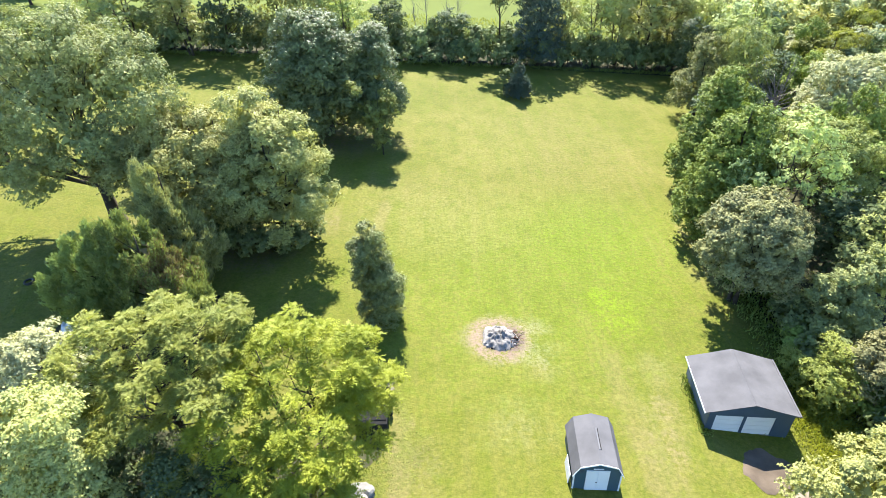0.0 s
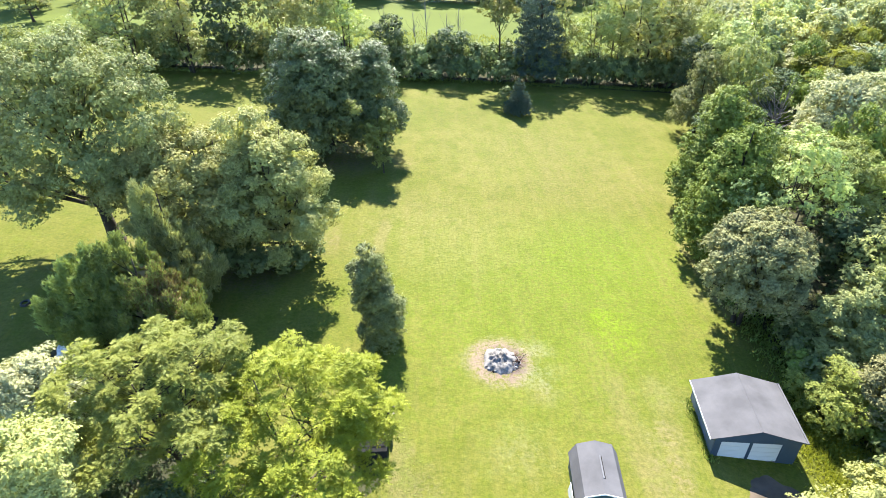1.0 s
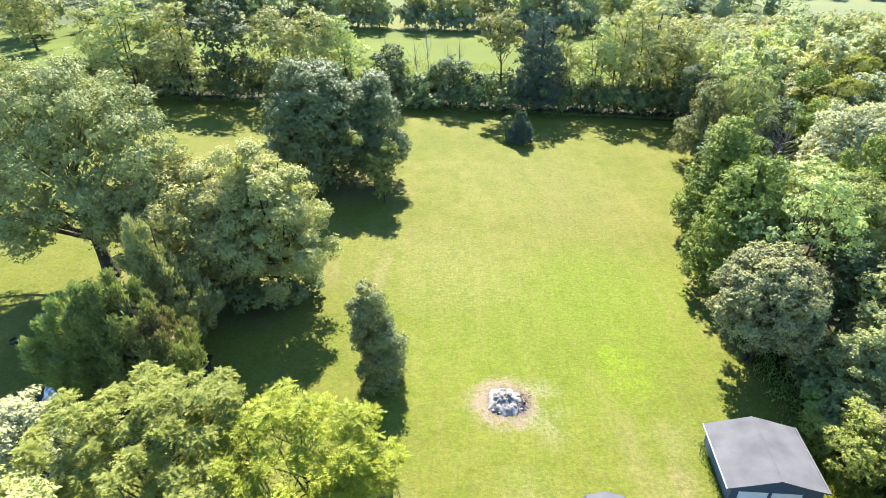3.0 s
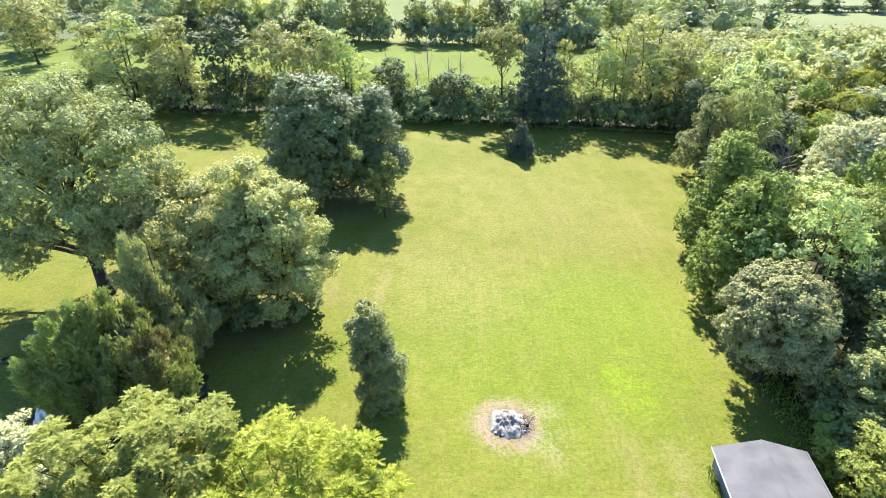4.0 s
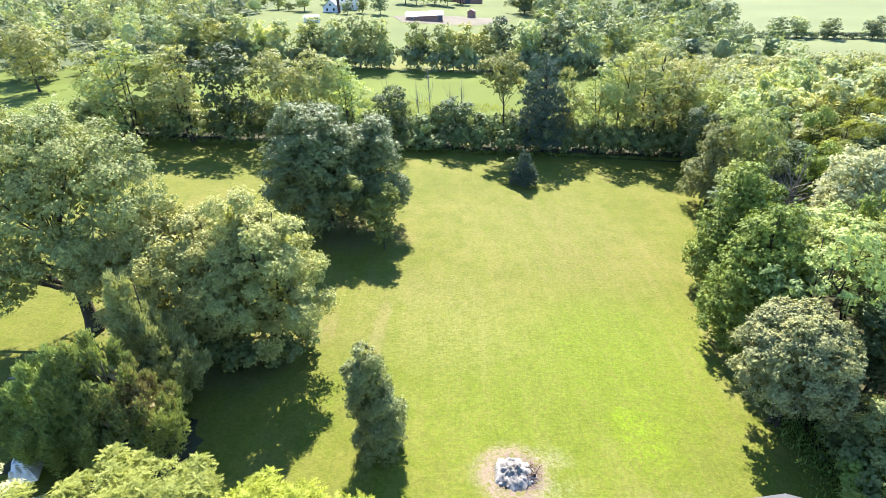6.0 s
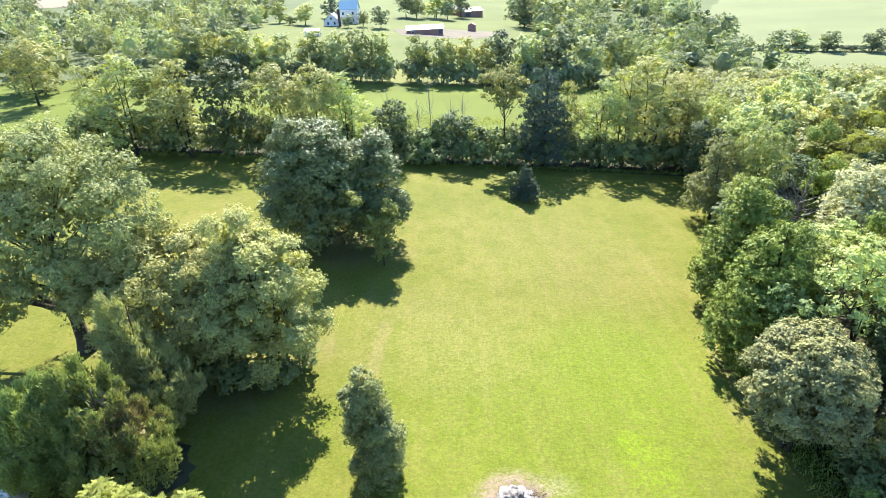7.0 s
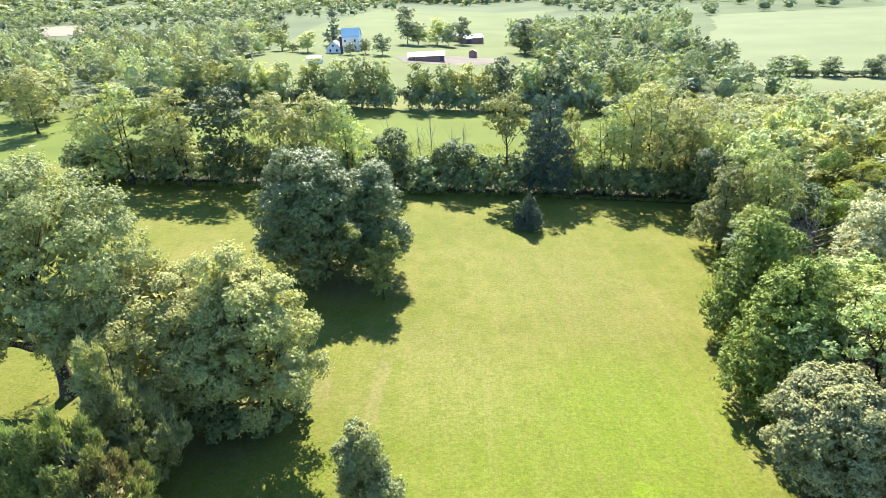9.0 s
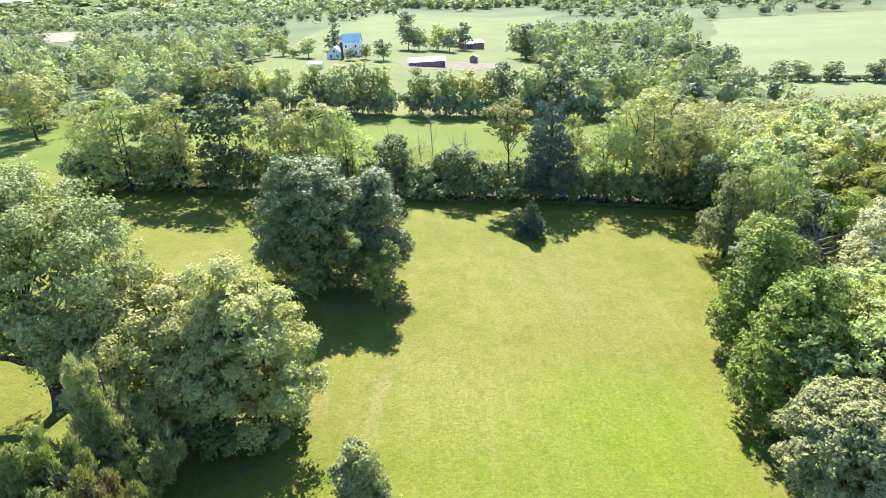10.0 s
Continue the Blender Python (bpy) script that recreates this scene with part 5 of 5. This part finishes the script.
garage = thing("garage", 23.4, 28.41, -2.25, -5.2, "blue two-door garage with a low grey shingle roof", "garage")
W, D, E, RISE = 3.07, 2.8, 2.4, 0.98
for name, bm, mat, label in (
    ("front_wall", add_box(add_box(add_box(box(-W, -W + 0.5, -D, -D + 0.14, -0.9, E), -W + 2.56, -W + 2.76, -D, -D + 0.14, -0.9, E), -W + 4.86, W, -D, -D + 0.14, -0.9, E), -W + 0.5, -W + 4.86, -D + 0.002, -D + 0.138, 2.06, E), BLUE, "dark blue front wall"),
    ("side_wall", box(-W, -W + 0.14, -D + 0.14, D - 0.14, -0.9, E), PALE_SIDE, "pale blue side wall"),
    ("side_wall", box(W - 0.14, W, -D + 0.14, D - 0.14, -0.9, E), BLUE, ""),
    ("back_wall", box(-W, W, D - 0.14, D, -0.9, E), BLUE, ""),
    ("gable", prism([(-W, E), (W, E), (0, E + RISE * W / (W + 0.34))], -D, -D + 0.14), BLUE, "dark blue gable"),
    ("gable", prism([(-W, E), (W, E), (0, E + RISE * W / (W + 0.34))], D - 0.14, D), BLUE, ""),
    ("floor_slab", box(-W + 0.14, W - 0.14, -D + 0.14, D - 0.14, -0.5, 0.02), STONE, "concrete floor"),
    ("sill", box(-W + 0.5, -W + 4.86, -D + 0.01, -D + 0.13, -0.9, 0.0), STONE, ""),
):
    part(name, bm, mat, garage, label)
panel_door(garage, -W + 0.5, -W + 2.56, 0.02, 2.06, -D + 0.05, 4, WHITE)
panel_door(garage, -W + 2.76, -W + 4.86, 0.02, 2.06, -D + 0.05, 4, WHITE)
shingle_roof(garage, W + 0.34, RISE + 0.06, -D - 0.03, D + 0.2, E - 0.06, 0.05, SHINGLE, 14)
part("eave_trim", box(-W - 0.39, -W - 0.345, -D - 0.03, D + 0.2, E - 0.17, E - 0.03), WHITE, garage, "white eave board")
part("eave_trim", box(W + 0.345, W + 0.47, -D - 0.03, D + 0.2, E - 0.17, E - 0.03), SHINGLE, garage)
part("ridge_cap", prism([(-0.16, E + RISE - 0.05), (0, E + RISE + 0.03), (0.16, E + RISE - 0.05), (0, E + RISE - 0.01)], -D - 0.03, D + 0.2), SHINGLE, garage)

# ---- gambrel shed ----
shed = thing("garden_shed", 10.47, 22.38, -0.98, -3.0, "dark teal garden shed with a grey gambrel roof", "shed")
w, d = 1.6, 1.93
outline = [(-w, 0), (w, 0), (w, 1.88), (w - 0.38, 2.72), (0, 3.13), (-w + 0.38, 2.72), (-w, 1.88)]
part("front_wall", prism(outline, -d, -d + 0.1), TEAL, shed, "dark teal front wall")
part("back_wall", prism(outline, d - 0.1, d), TEAL, shed)
part("side_wall", box(-w, -w + 0.1, -d + 0.1, d - 0.1, 0, 1.88), TEAL, shed)
part("side_wall", box(w - 0.1, w, -d + 0.1, d - 0.1, 0, 1.88), TEAL, shed)
part("skid", box(-w + 0.1, -w + 0.3, -d, d, -0.5, 0.0), BARK, shed)
part("skid", box(w - 0.3, w - 0.1, -d, d, -0.5, 0.0), BARK, shed)
knee = [(-w - 0.12, 1.8), (-w + 0.36, 2.8), (0, 3.21), (w - 0.36, 2.8), (w + 0.12, 1.8)]
for k in range(4):
    (xa, za), (xb, zb) = knee[k], knee[k + 1]
    part("roof_slope", slab(bmesh.new(), (xa, -d - 0.12, za), (xb, -d - 0.12, zb), (xb, d + 0.12, zb), (xa, d + 0.12, za), 0.05), SHINGLE, shed, "grey shingle roof slope")
    # white boards under the front verge
    part("verge_trim", slab(bmesh.new(), (xa, -d - 0.165, za + 0.012), (xb, -d - 0.165, zb + 0.012), (xb, -d - 0.123, zb + 0.012), (xa, -d - 0.123, za + 0.012), 0.11), WHITE, shed, "white verge board")
part("roof_strip", box(0.1, 0.2, -0.9, 0.85, 3.12, 3.2, 0.01), RIDGE, shed, "long metal ridge strip")
part("roof_strip", box(0.23, 0.27, -0.9, 0.85, 3.1, 3.16, 0.01), CHAR, shed)
for x0, x1 in ((-0.78, -0.005), (0.005, 0.78)):
    leaf = part("door", box(x0, x1, -d - 0.05, -d - 0.003, 0.1, 2.32, 0.006), WHITE, shed, "white shed door")
    part("door_rail", box(x0 + 0.02, x1 - 0.02, -d - 0.065, -d - 0.05, 0.14, 0.24), WHITE, leaf)
    part("door_rail", box(x0 + 0.02, x1 - 0.02, -d - 0.065, -d - 0.05, 2.16, 2.28), WHITE, leaf)
    if x0 < 0:
        part("handle", box(-0.1, 0.02, -d - 0.1, -d - 0.066, 1.0, 1.06, 0.008), BLACK, leaf, "black latch handle")
part("vent", box(-0.34, 0.34, -d - 0.03, -d - 0.003, 2.42, 2.52), WHITE, shed, "white louvre vent above the door")
for x0 in (-w - 0.02, w - 0.08):
    part("corner_trim", box(x0, x0 + 0.1, -d - 0.035, -d - 0.003, 0, 1.84), WHITE, shed, "white corner board")
sign = part("wall_plaque", box(-1.22, -0.92, -d - 0.02, -d - 0.003, 2.0, 2.3), STEEL, shed, "small grey plaque")
for k in range(3):
    part("plaque_bar", box(-1.18, -0.96, -d - 0.026, -d - 0.021, 2.04 + 0.08 * k, 2.08 + 0.08 * k), TEAL, sign)
board = tagged(new("white_board", None), "white board leaning against the shed's side", "board")
board.matrix_basis = pose(8.6, 22.0, -0.82, 0, 7, -3)
part("panel", box(-0.02, 0.02, -1.1, 0.55, 0, 1.0, 0.005), WHITE, board)

# ---- burn heap on the lawn ----
blot("ash_mound", 4.85, 34.9, 1.75, 1.5, 0.05, ASH, "heap of pale grey wood ash", 5.0, 0.35, 0.6, "ash heap", 16, 60)
rg = np.random.default_rng(9)


def stick(name, x, y, z, turn, tilt, length, r, mat, label, group):
    """A crooked branch lying on the ground or on the heap."""
    pts = [((length * (q - 0.5), 0.08 * rg.normal(), 0.05 * rg.normal()), r * (1 - 0.5 * q)) for q in (0, 0.3, 0.6, 1.0)]
    ob = new(name, mesh_from(name, *tubes([pts], 6), mat, True))
    ob.matrix_basis = pose(x, y, z, 0, tilt, turn)
    return tagged(ob, label, "branch", group)


for k in range(44):
    a, q = rg.uniform(0, 6.28), rg.uniform(0.1, 1.0)
    x, y = 6.1 + 0.95 * q * math.cos(a), 34.9 + 1.2 * q * math.sin(a)
    stick("burnt_branch", x, y, ground_z(x, y) + 0.08 + 0.3 * (1 - q), rg.uniform(0, 360), rg.uniform(-25, 25), rg.uniform(0.4, 1.1), rg.uniform(0.012, 0.035), CHAR if k % 3 == 0 else RUST, "charred branch on the burn heap", "branches of the burn heap")
for k in range(70):
    a, q = rg.uniform(0, 6.28), rg.uniform(0.1, 1.15)
    x, y = 4.8 + 1.5 * q * math.cos(a), 34.8 + 1.3 * q * math.sin(a)
    stick("burnt_branch", x, y, ground_z(x, y) + 0.1 + 0.25 * max(0, 1 - q), rg.uniform(0, 360), rg.uniform(-12, 12), rg.uniform(0.25, 0.9), rg.uniform(0.012, 0.032), CHAR if k % 3 == 0 else BARE, "charred branch on the burn heap", "branches of the burn heap")


def rock(name, x, y, r, mat, label, group, sink=0.3, squash=0.65):
    bm = bmesh.new()
    bmesh.ops.create_icosphere(bm, subdivisions=2, radius=r)
    off = rg.uniform(0, 50)
    for v in bm.verts:
        v.co *= 1 + 0.35 * noise.noise(v.co * (1.4 / r) + Vector((off, 0, 0)))
        v.co.z *= squash
    me = bpy.data.meshes.new(name)
    bm.to_mesh(me)
    bm.free()
    me.materials.append(mat)
    ob = new(name, me)
    ob.matrix_basis = pose(x, y, ground_z(x, y) + r * squash * (1 - sink), 0, 0, rg.uniform(0, 360))
    return tagged(ob, label, "stone", group)


for k in range(30):
    a, q = rg.uniform(0, 6.28), rg.uniform(0.1, 1.3)
    rock("burnt_lump", 4.9 + 1.2 * q * math.cos(a), 34.6 + 0.9 * q * math.sin(a), rg.uniform(0.06, 0.2), CHAR if k % 6 == 0 else ASH, "lump of burnt wood and ash", "lumps of the burn heap", -0.9 * max(0, 1 - q))
blot("concrete_lump", -5.7, 19.7, 0.95, 0.75, 0.05, PALE_STONE, "broken pale slab lying in the weeds", 31.0, 0.35, 0.16, "slab", 8, 30)
for k in range(4):
    rock("pale_stone", -5.9 + rg.uniform(-0.9, 0.9), 19.6 + rg.uniform(-0.7, 0.7), rg.uniform(0.18, 0.42), STONE, "pale stone in a small heap", "stones of the heap")
blot("bare_earth", 23.6, 22.3, 1.9, 1.8, 0.03, DIRT, "bare brown earth in front of the garage", 2.0, 0.3)
blot("bare_earth", 25.3, 20.2, 1.0, 0.7, 0.03, SAND, "pale trodden earth at the end of the garage apron", 6.0, 0.4)
blot("gravel_patch", -5.6, 23.4, 1.1, 1.5, 0.02, LITTER, "dry litter round the trailer", 12.0, 0.4)
blot("bare_earth", -5.2, 29.0, 1.2, 0.9, 0.03, SAND, "dry bare patch behind the trailer", 14.0, 0.4)

# ---- open trailer under the locust ----
trailer = thing("utility_trailer", -5.35, 26.0, ground_z(-5.35, 26.0) + 0.55, 1.0, "black open utility trailer half hidden under foliage", "trailer")
tw, tl, th = 1.15, 1.75, 0.62
part("deck", box(-tw, tw, -tl, tl, -0.06, 0.0), MATT, trailer)
for name, b in (("side_board", (-tw, -tw + 0.05, -tl, tl, 0, th)), ("side_board", (tw - 0.05, tw, -tl, tl, 0, th)), ("end_board", (-tw + 0.05, tw - 0.05, -tl, -tl + 0.05, 0, th)), ("end_board", (-tw + 0.05, tw - 0.05, tl - 0.05, tl, 0, th))):
    part(name, box(*b), MATT, trailer)
for name, b in (("top_rail", (-tw - 0.03, -tw + 0.07, -tl, tl, th, th + 0.06)), ("top_rail", (tw - 0.07, tw + 0.03, -tl, tl, th, th + 0.06)), ("top_rail", (-tw + 0.07, tw - 0.07, tl - 0.07, tl, th, th + 0.06)),
                ("top_rail", (-tw + 0.07, tw - 0.07, -tl, -tl + 0.07, th, th + 0.06)), ("cross_bar", (-tw + 0.07, tw - 0.07, -0.25, -0.18, th, th + 0.05))):
    part(name, box(*b, 0.012), MATT, trailer, "grey steel rail")
for s in (-1, 1):
    bm = bmesh.new()
    bmesh.ops.create_cone(bm, cap_ends=True, segments=24, radius1=0.34, radius2=0.34, depth=0.2, matrix=Matrix.Translation((s * (tw + 0.14), 0.1, -0.2)) @ Matrix.Rotation(math.pi / 2, 4, "Y"))
    bmesh.ops.bevel(bm, geom=[e for e in bm.edges if len(e.link_faces) == 2 and e.calc_face_angle() > 1], offset=0.04, segments=2, affect="EDGES")
    tyre = part("tyre", bm, MATT, trailer, "black rubber tyre")
    bm = bmesh.new()
    bmesh.ops.create_cone(bm, cap_ends=True, segments=16, radius1=0.19, radius2=0.15, depth=0.22, matrix=Matrix.Translation((s * (tw + 0.15), 0.1, -0.2)) @ Matrix.Rotation(math.pi / 2, 4, "Y"))
    part("rim", bm, STEEL, tyre)
part("axle", box(-tw - 0.1, tw + 0.1, 0.05, 0.15, -0.25, -0.15), MATT, trailer)
part("drawbar", box(-0.06, 0.06, -tl - 1.1, -tl, -0.12, -0.02), MATT, trailer)
part("prop_stand", box(-0.05, 0.05, -tl - 1.0, -tl - 0.9, -0.6, -0.12), MATT, trailer)

# ---- small things on the western lawn ----
tarp = thing("covered_pile", -31.5, 33.1, ground_z(-31.5, 33.1), 20, "pile under a crumpled white tarpaulin between the shrubs", "tarpaulin")
bm = bmesh.new()
bmesh.ops.create_grid(bm, x_segments=26, y_segments=26, size=1.0)
for v in bm.verts:
    q = max(abs(v.co.x), abs(v.co.y))
    v.co.z = (1.5 + 0.9 * noise.noise(v.co * 1.5)) * (1 - q ** 2.2) + 0.45 * noise.noise(v.co * 3.7) * (1 - q ** 6) + 0.08
part("sheet", bm, TARP, tarp)
bm = bmesh.new()
bmesh.ops.create_cone(bm, cap_ends=False, segments=20, radius1=0.5, radius2=0.42, depth=0.3)
bmesh.ops.solidify(bm, geom=bm.faces, thickness=0.12)
x, y = -39.2, 39.8
tyre = tagged(new("worn_wheel", bpy.data.meshes.new("worn_wheel")), "old black rubber wheel lying on the shaded lawn", "wheel")
bm.to_mesh(tyre.data)
bm.free()
tyre.data.materials.append(BLACK)
tyre.matrix_basis = pose(x, y, ground_z(x, y) + 0.14, 0, 0, 0)
for k in range(22):
    x, y = -38.1 + rg.uniform(-1.0, 1.0), 43.3 + rg.uniform(-0.5, 0.5)
    stick("fallen_branch", x, y, ground_z(x, y) + 0.08 + 0.1 * rg.random(), rg.uniform(-40, 40), rg.uniform(-8, 8), rg.uniform(0.6, 1.8), rg.uniform(0.02, 0.05), BARE, "dry grey fallen branch on the lawn", "fallen branches")
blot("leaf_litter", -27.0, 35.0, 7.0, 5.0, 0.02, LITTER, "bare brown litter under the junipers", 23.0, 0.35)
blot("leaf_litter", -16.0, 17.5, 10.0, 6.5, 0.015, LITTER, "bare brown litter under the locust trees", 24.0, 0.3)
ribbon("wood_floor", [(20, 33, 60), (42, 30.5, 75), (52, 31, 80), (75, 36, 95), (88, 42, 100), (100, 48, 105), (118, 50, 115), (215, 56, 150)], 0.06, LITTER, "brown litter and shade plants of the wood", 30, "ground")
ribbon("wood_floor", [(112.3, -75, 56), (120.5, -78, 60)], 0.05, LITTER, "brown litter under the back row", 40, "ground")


def tufts(name, label, spots, height, leaf, seed):
    """Standing weeds and long grass: one mesh of narrow blades."""
    r2 = np.random.default_rng(seed)
    c = np.array([(x, y, ground_z(x, y) + height * 0.35) for x, y in spots])
    up = unit(np.array([0, 0, 1.0]) + 0.45 * r2.normal(size=c.shape))
    nrm = unit(np.cross(up, r2.normal(size=c.shape)))
    c[:, 2] += r2.uniform(-0.1, 0.3, len(c)) * height
    return tagged(new(name, quads_mesh(name, leaf_quads(r2, c, nrm, up, height, height * 0.22), LEAF[leaf])), label, "weeds", "", "stuff")


r3 = np.random.default_rng(77)
tufts("weeds", "rank weeds along the garage wall", [(20.0 + r3.normal() * 0.22 + 0.066 * (y - 25.3), y) for y in r3.uniform(25.2, 31.4, 900)], 0.3, "fresh", 1)
tufts("weeds", "long grass along the wood's edge", [(lawn_edge(y) + r3.normal() * 1.1 + 0.6, y) for y in r3.uniform(22, 100, 9000)], 0.55, "fresh", 2)
tufts("weeds", "yellow-green weeds behind the garage", [(30.5 + r3.normal() * 1.6, 26 + r3.normal() * 3.4) for _ in range(12000)], 0.38, "yellow", 3)
tufts("weeds", "long grass along the back row", [(x, 110.2 + 0.035 * (x + 50) + r3.normal() * 0.5) for x in r3.uniform(-70, 50, 4500)], 0.6, "fresh", 4)
tufts("weeds", "rough grass round the trailer", [(-5.0 + r3.normal() * 1.6, 22.3 + r3.normal() * 2.2) for _ in range(2200)], 0.14, "fresh", 5)
tufts("weeds", "tall meadow grass behind the back row", [(x, y) for x, y in zip(r3.uniform(-60, 40, 6000), r3.uniform(122, 150, 6000))], 0.9, "lime", 6)

# ---- the far farm ----
def gabled(name, x, y, turn, half_w, half_d, eave, rise, walls, roof, label, category, over=0.4, openings=()):
    """A gabled building with its ridge along x: walls, two roof slopes, and openings (x0, x1, z0, z1, kind) in its front."""
    b = thing(name, x, y, ground_z(x, y), turn, label, category)
    part("front_wall", box(-half_w, half_w, -half_d, -half_d + 0.25, -1.6, eave), walls, b)
    part("back_wall", box(-half_w, half_w, half_d - 0.25, half_d, -1.6, eave), walls, b)
    for s in (-1, 1):
        bm = prism([(-half_d + 0.25, -1.6), (half_d - 0.25, -1.6), (half_d - 0.25, eave), (0, eave + rise * 0.96), (-half_d + 0.25, eave)], -0.125, 0.125)
        bmesh.ops.transform(bm, matrix=Matrix.Translation((s * (half_w - 0.125), 0, 0)) @ Matrix.Rotation(math.pi / 2, 4, "Z"), verts=bm.verts)
        part("end_wall", bm, walls, b)
        part("roof_slope", slab(bmesh.new(), (-half_w - over, s * (half_d + over), eave - 0.1), (half_w + over, s * (half_d + over), eave - 0.1), (half_w + over, 0, eave + rise + 0.1), (-half_w - over, 0, eave + rise + 0.1), 0.14), roof, b)
    for x0, x1, z0, z1, what in openings:
        o = part(what, box(x0, x1, -half_d - 0.06, -half_d - 0.005, z0, z1), WHITE if what == "window" else SLATE, b)
        if what == "window":
            part("pane", box(x0 + 0.12, x1 - 0.12, -half_d - 0.075, -half_d - 0.062, z0 + 0.12, z1 - 0.12), PANE, o)
    return b


gabled("red_barn", -11.9, 319.6, 3, 9.3, 3.6, 2.9, 1.6, RED, TIN, "long low red barn with a bright tin roof", "barn", 0.4, ((7.0, 9.0, 0, 2.6, "door"), (-7, -5.6, 1.2, 2.2, "window")))
gabled("far_shed", 15.5, 432.0, 30, 8.0, 4.0, 4.0, 2.0, RED, TIN, "weathered shed with a pale roof behind trees", "shed", 0.4, ((-6, -2, 0, 3.0, "door"),))
gabled("far_shed", 6.0, 440.0, 10, 7.0, 4.0, 4.0, 2.2, RED, SLATE, "grey-roofed farm shed behind trees", "shed")
gabled("small_shed", 13.5, 345.0, 80, 2.2, 2.0, 3.4, 1.0, RED, RED, "small red shed in the farmyard", "shed", 0.2)
house = gabled("farmhouse", -62.6, 337.5, 88, 4.6, 4.0, 3.0, 3.4, WHITE, SLATE, "white farmhouse with a dark gabled roof", "house", 0.3)
for x0, z0, z1 in ((-2.4, 0.8, 2.4), (1.2, 0.8, 2.4), (-0.6, 3.4, 4.7)):
    window = part("window", box(-4.67, -4.605, x0, x0 + 1.2, z0, z1), WHITE, house)
    part("pane", box(-4.69, -4.672, x0 + 0.12, x0 + 1.08, z0 + 0.12, z1 - 0.12), PANE, window)
gabled("farmhouse_wing", -55.8, 354.5, -2, 5.0, 4.4, 7.6, 4.3, WHITE, BLUE_ROOF, "tall white house block with a light blue metal roof", "house", 0.35, ((-3.6, -2.4, 1, 2.6, "window"), (2, 3.2, 1, 2.6, "window"), (-3.6, -2.4, 4.6, 6.2, "window"), (2, 3.2, 4.6, 6.2, "window")))
ch = thing("chimney_stack", -58.0, 331.6, ground_z(-58.0, 331.6), 0, "dark tall chimney of the farmhouse", "chimney")
part("shaft", box(-0.6, 0.6, -0.6, 0.6, -1, 8.7, 0.05), BRICKRED, ch)
part("cap", box(-0.72, 0.72, -0.72, 0.72, 8.7, 9.0, 0.04), SLATE, ch)
gabled("garden_shelter", -64.0, 291.0, 0, 3.4, 2.0, 2.6, 0.7, WHITE, TIN, "white-roofed shelter behind the hedgerow", "shed", 0.3)
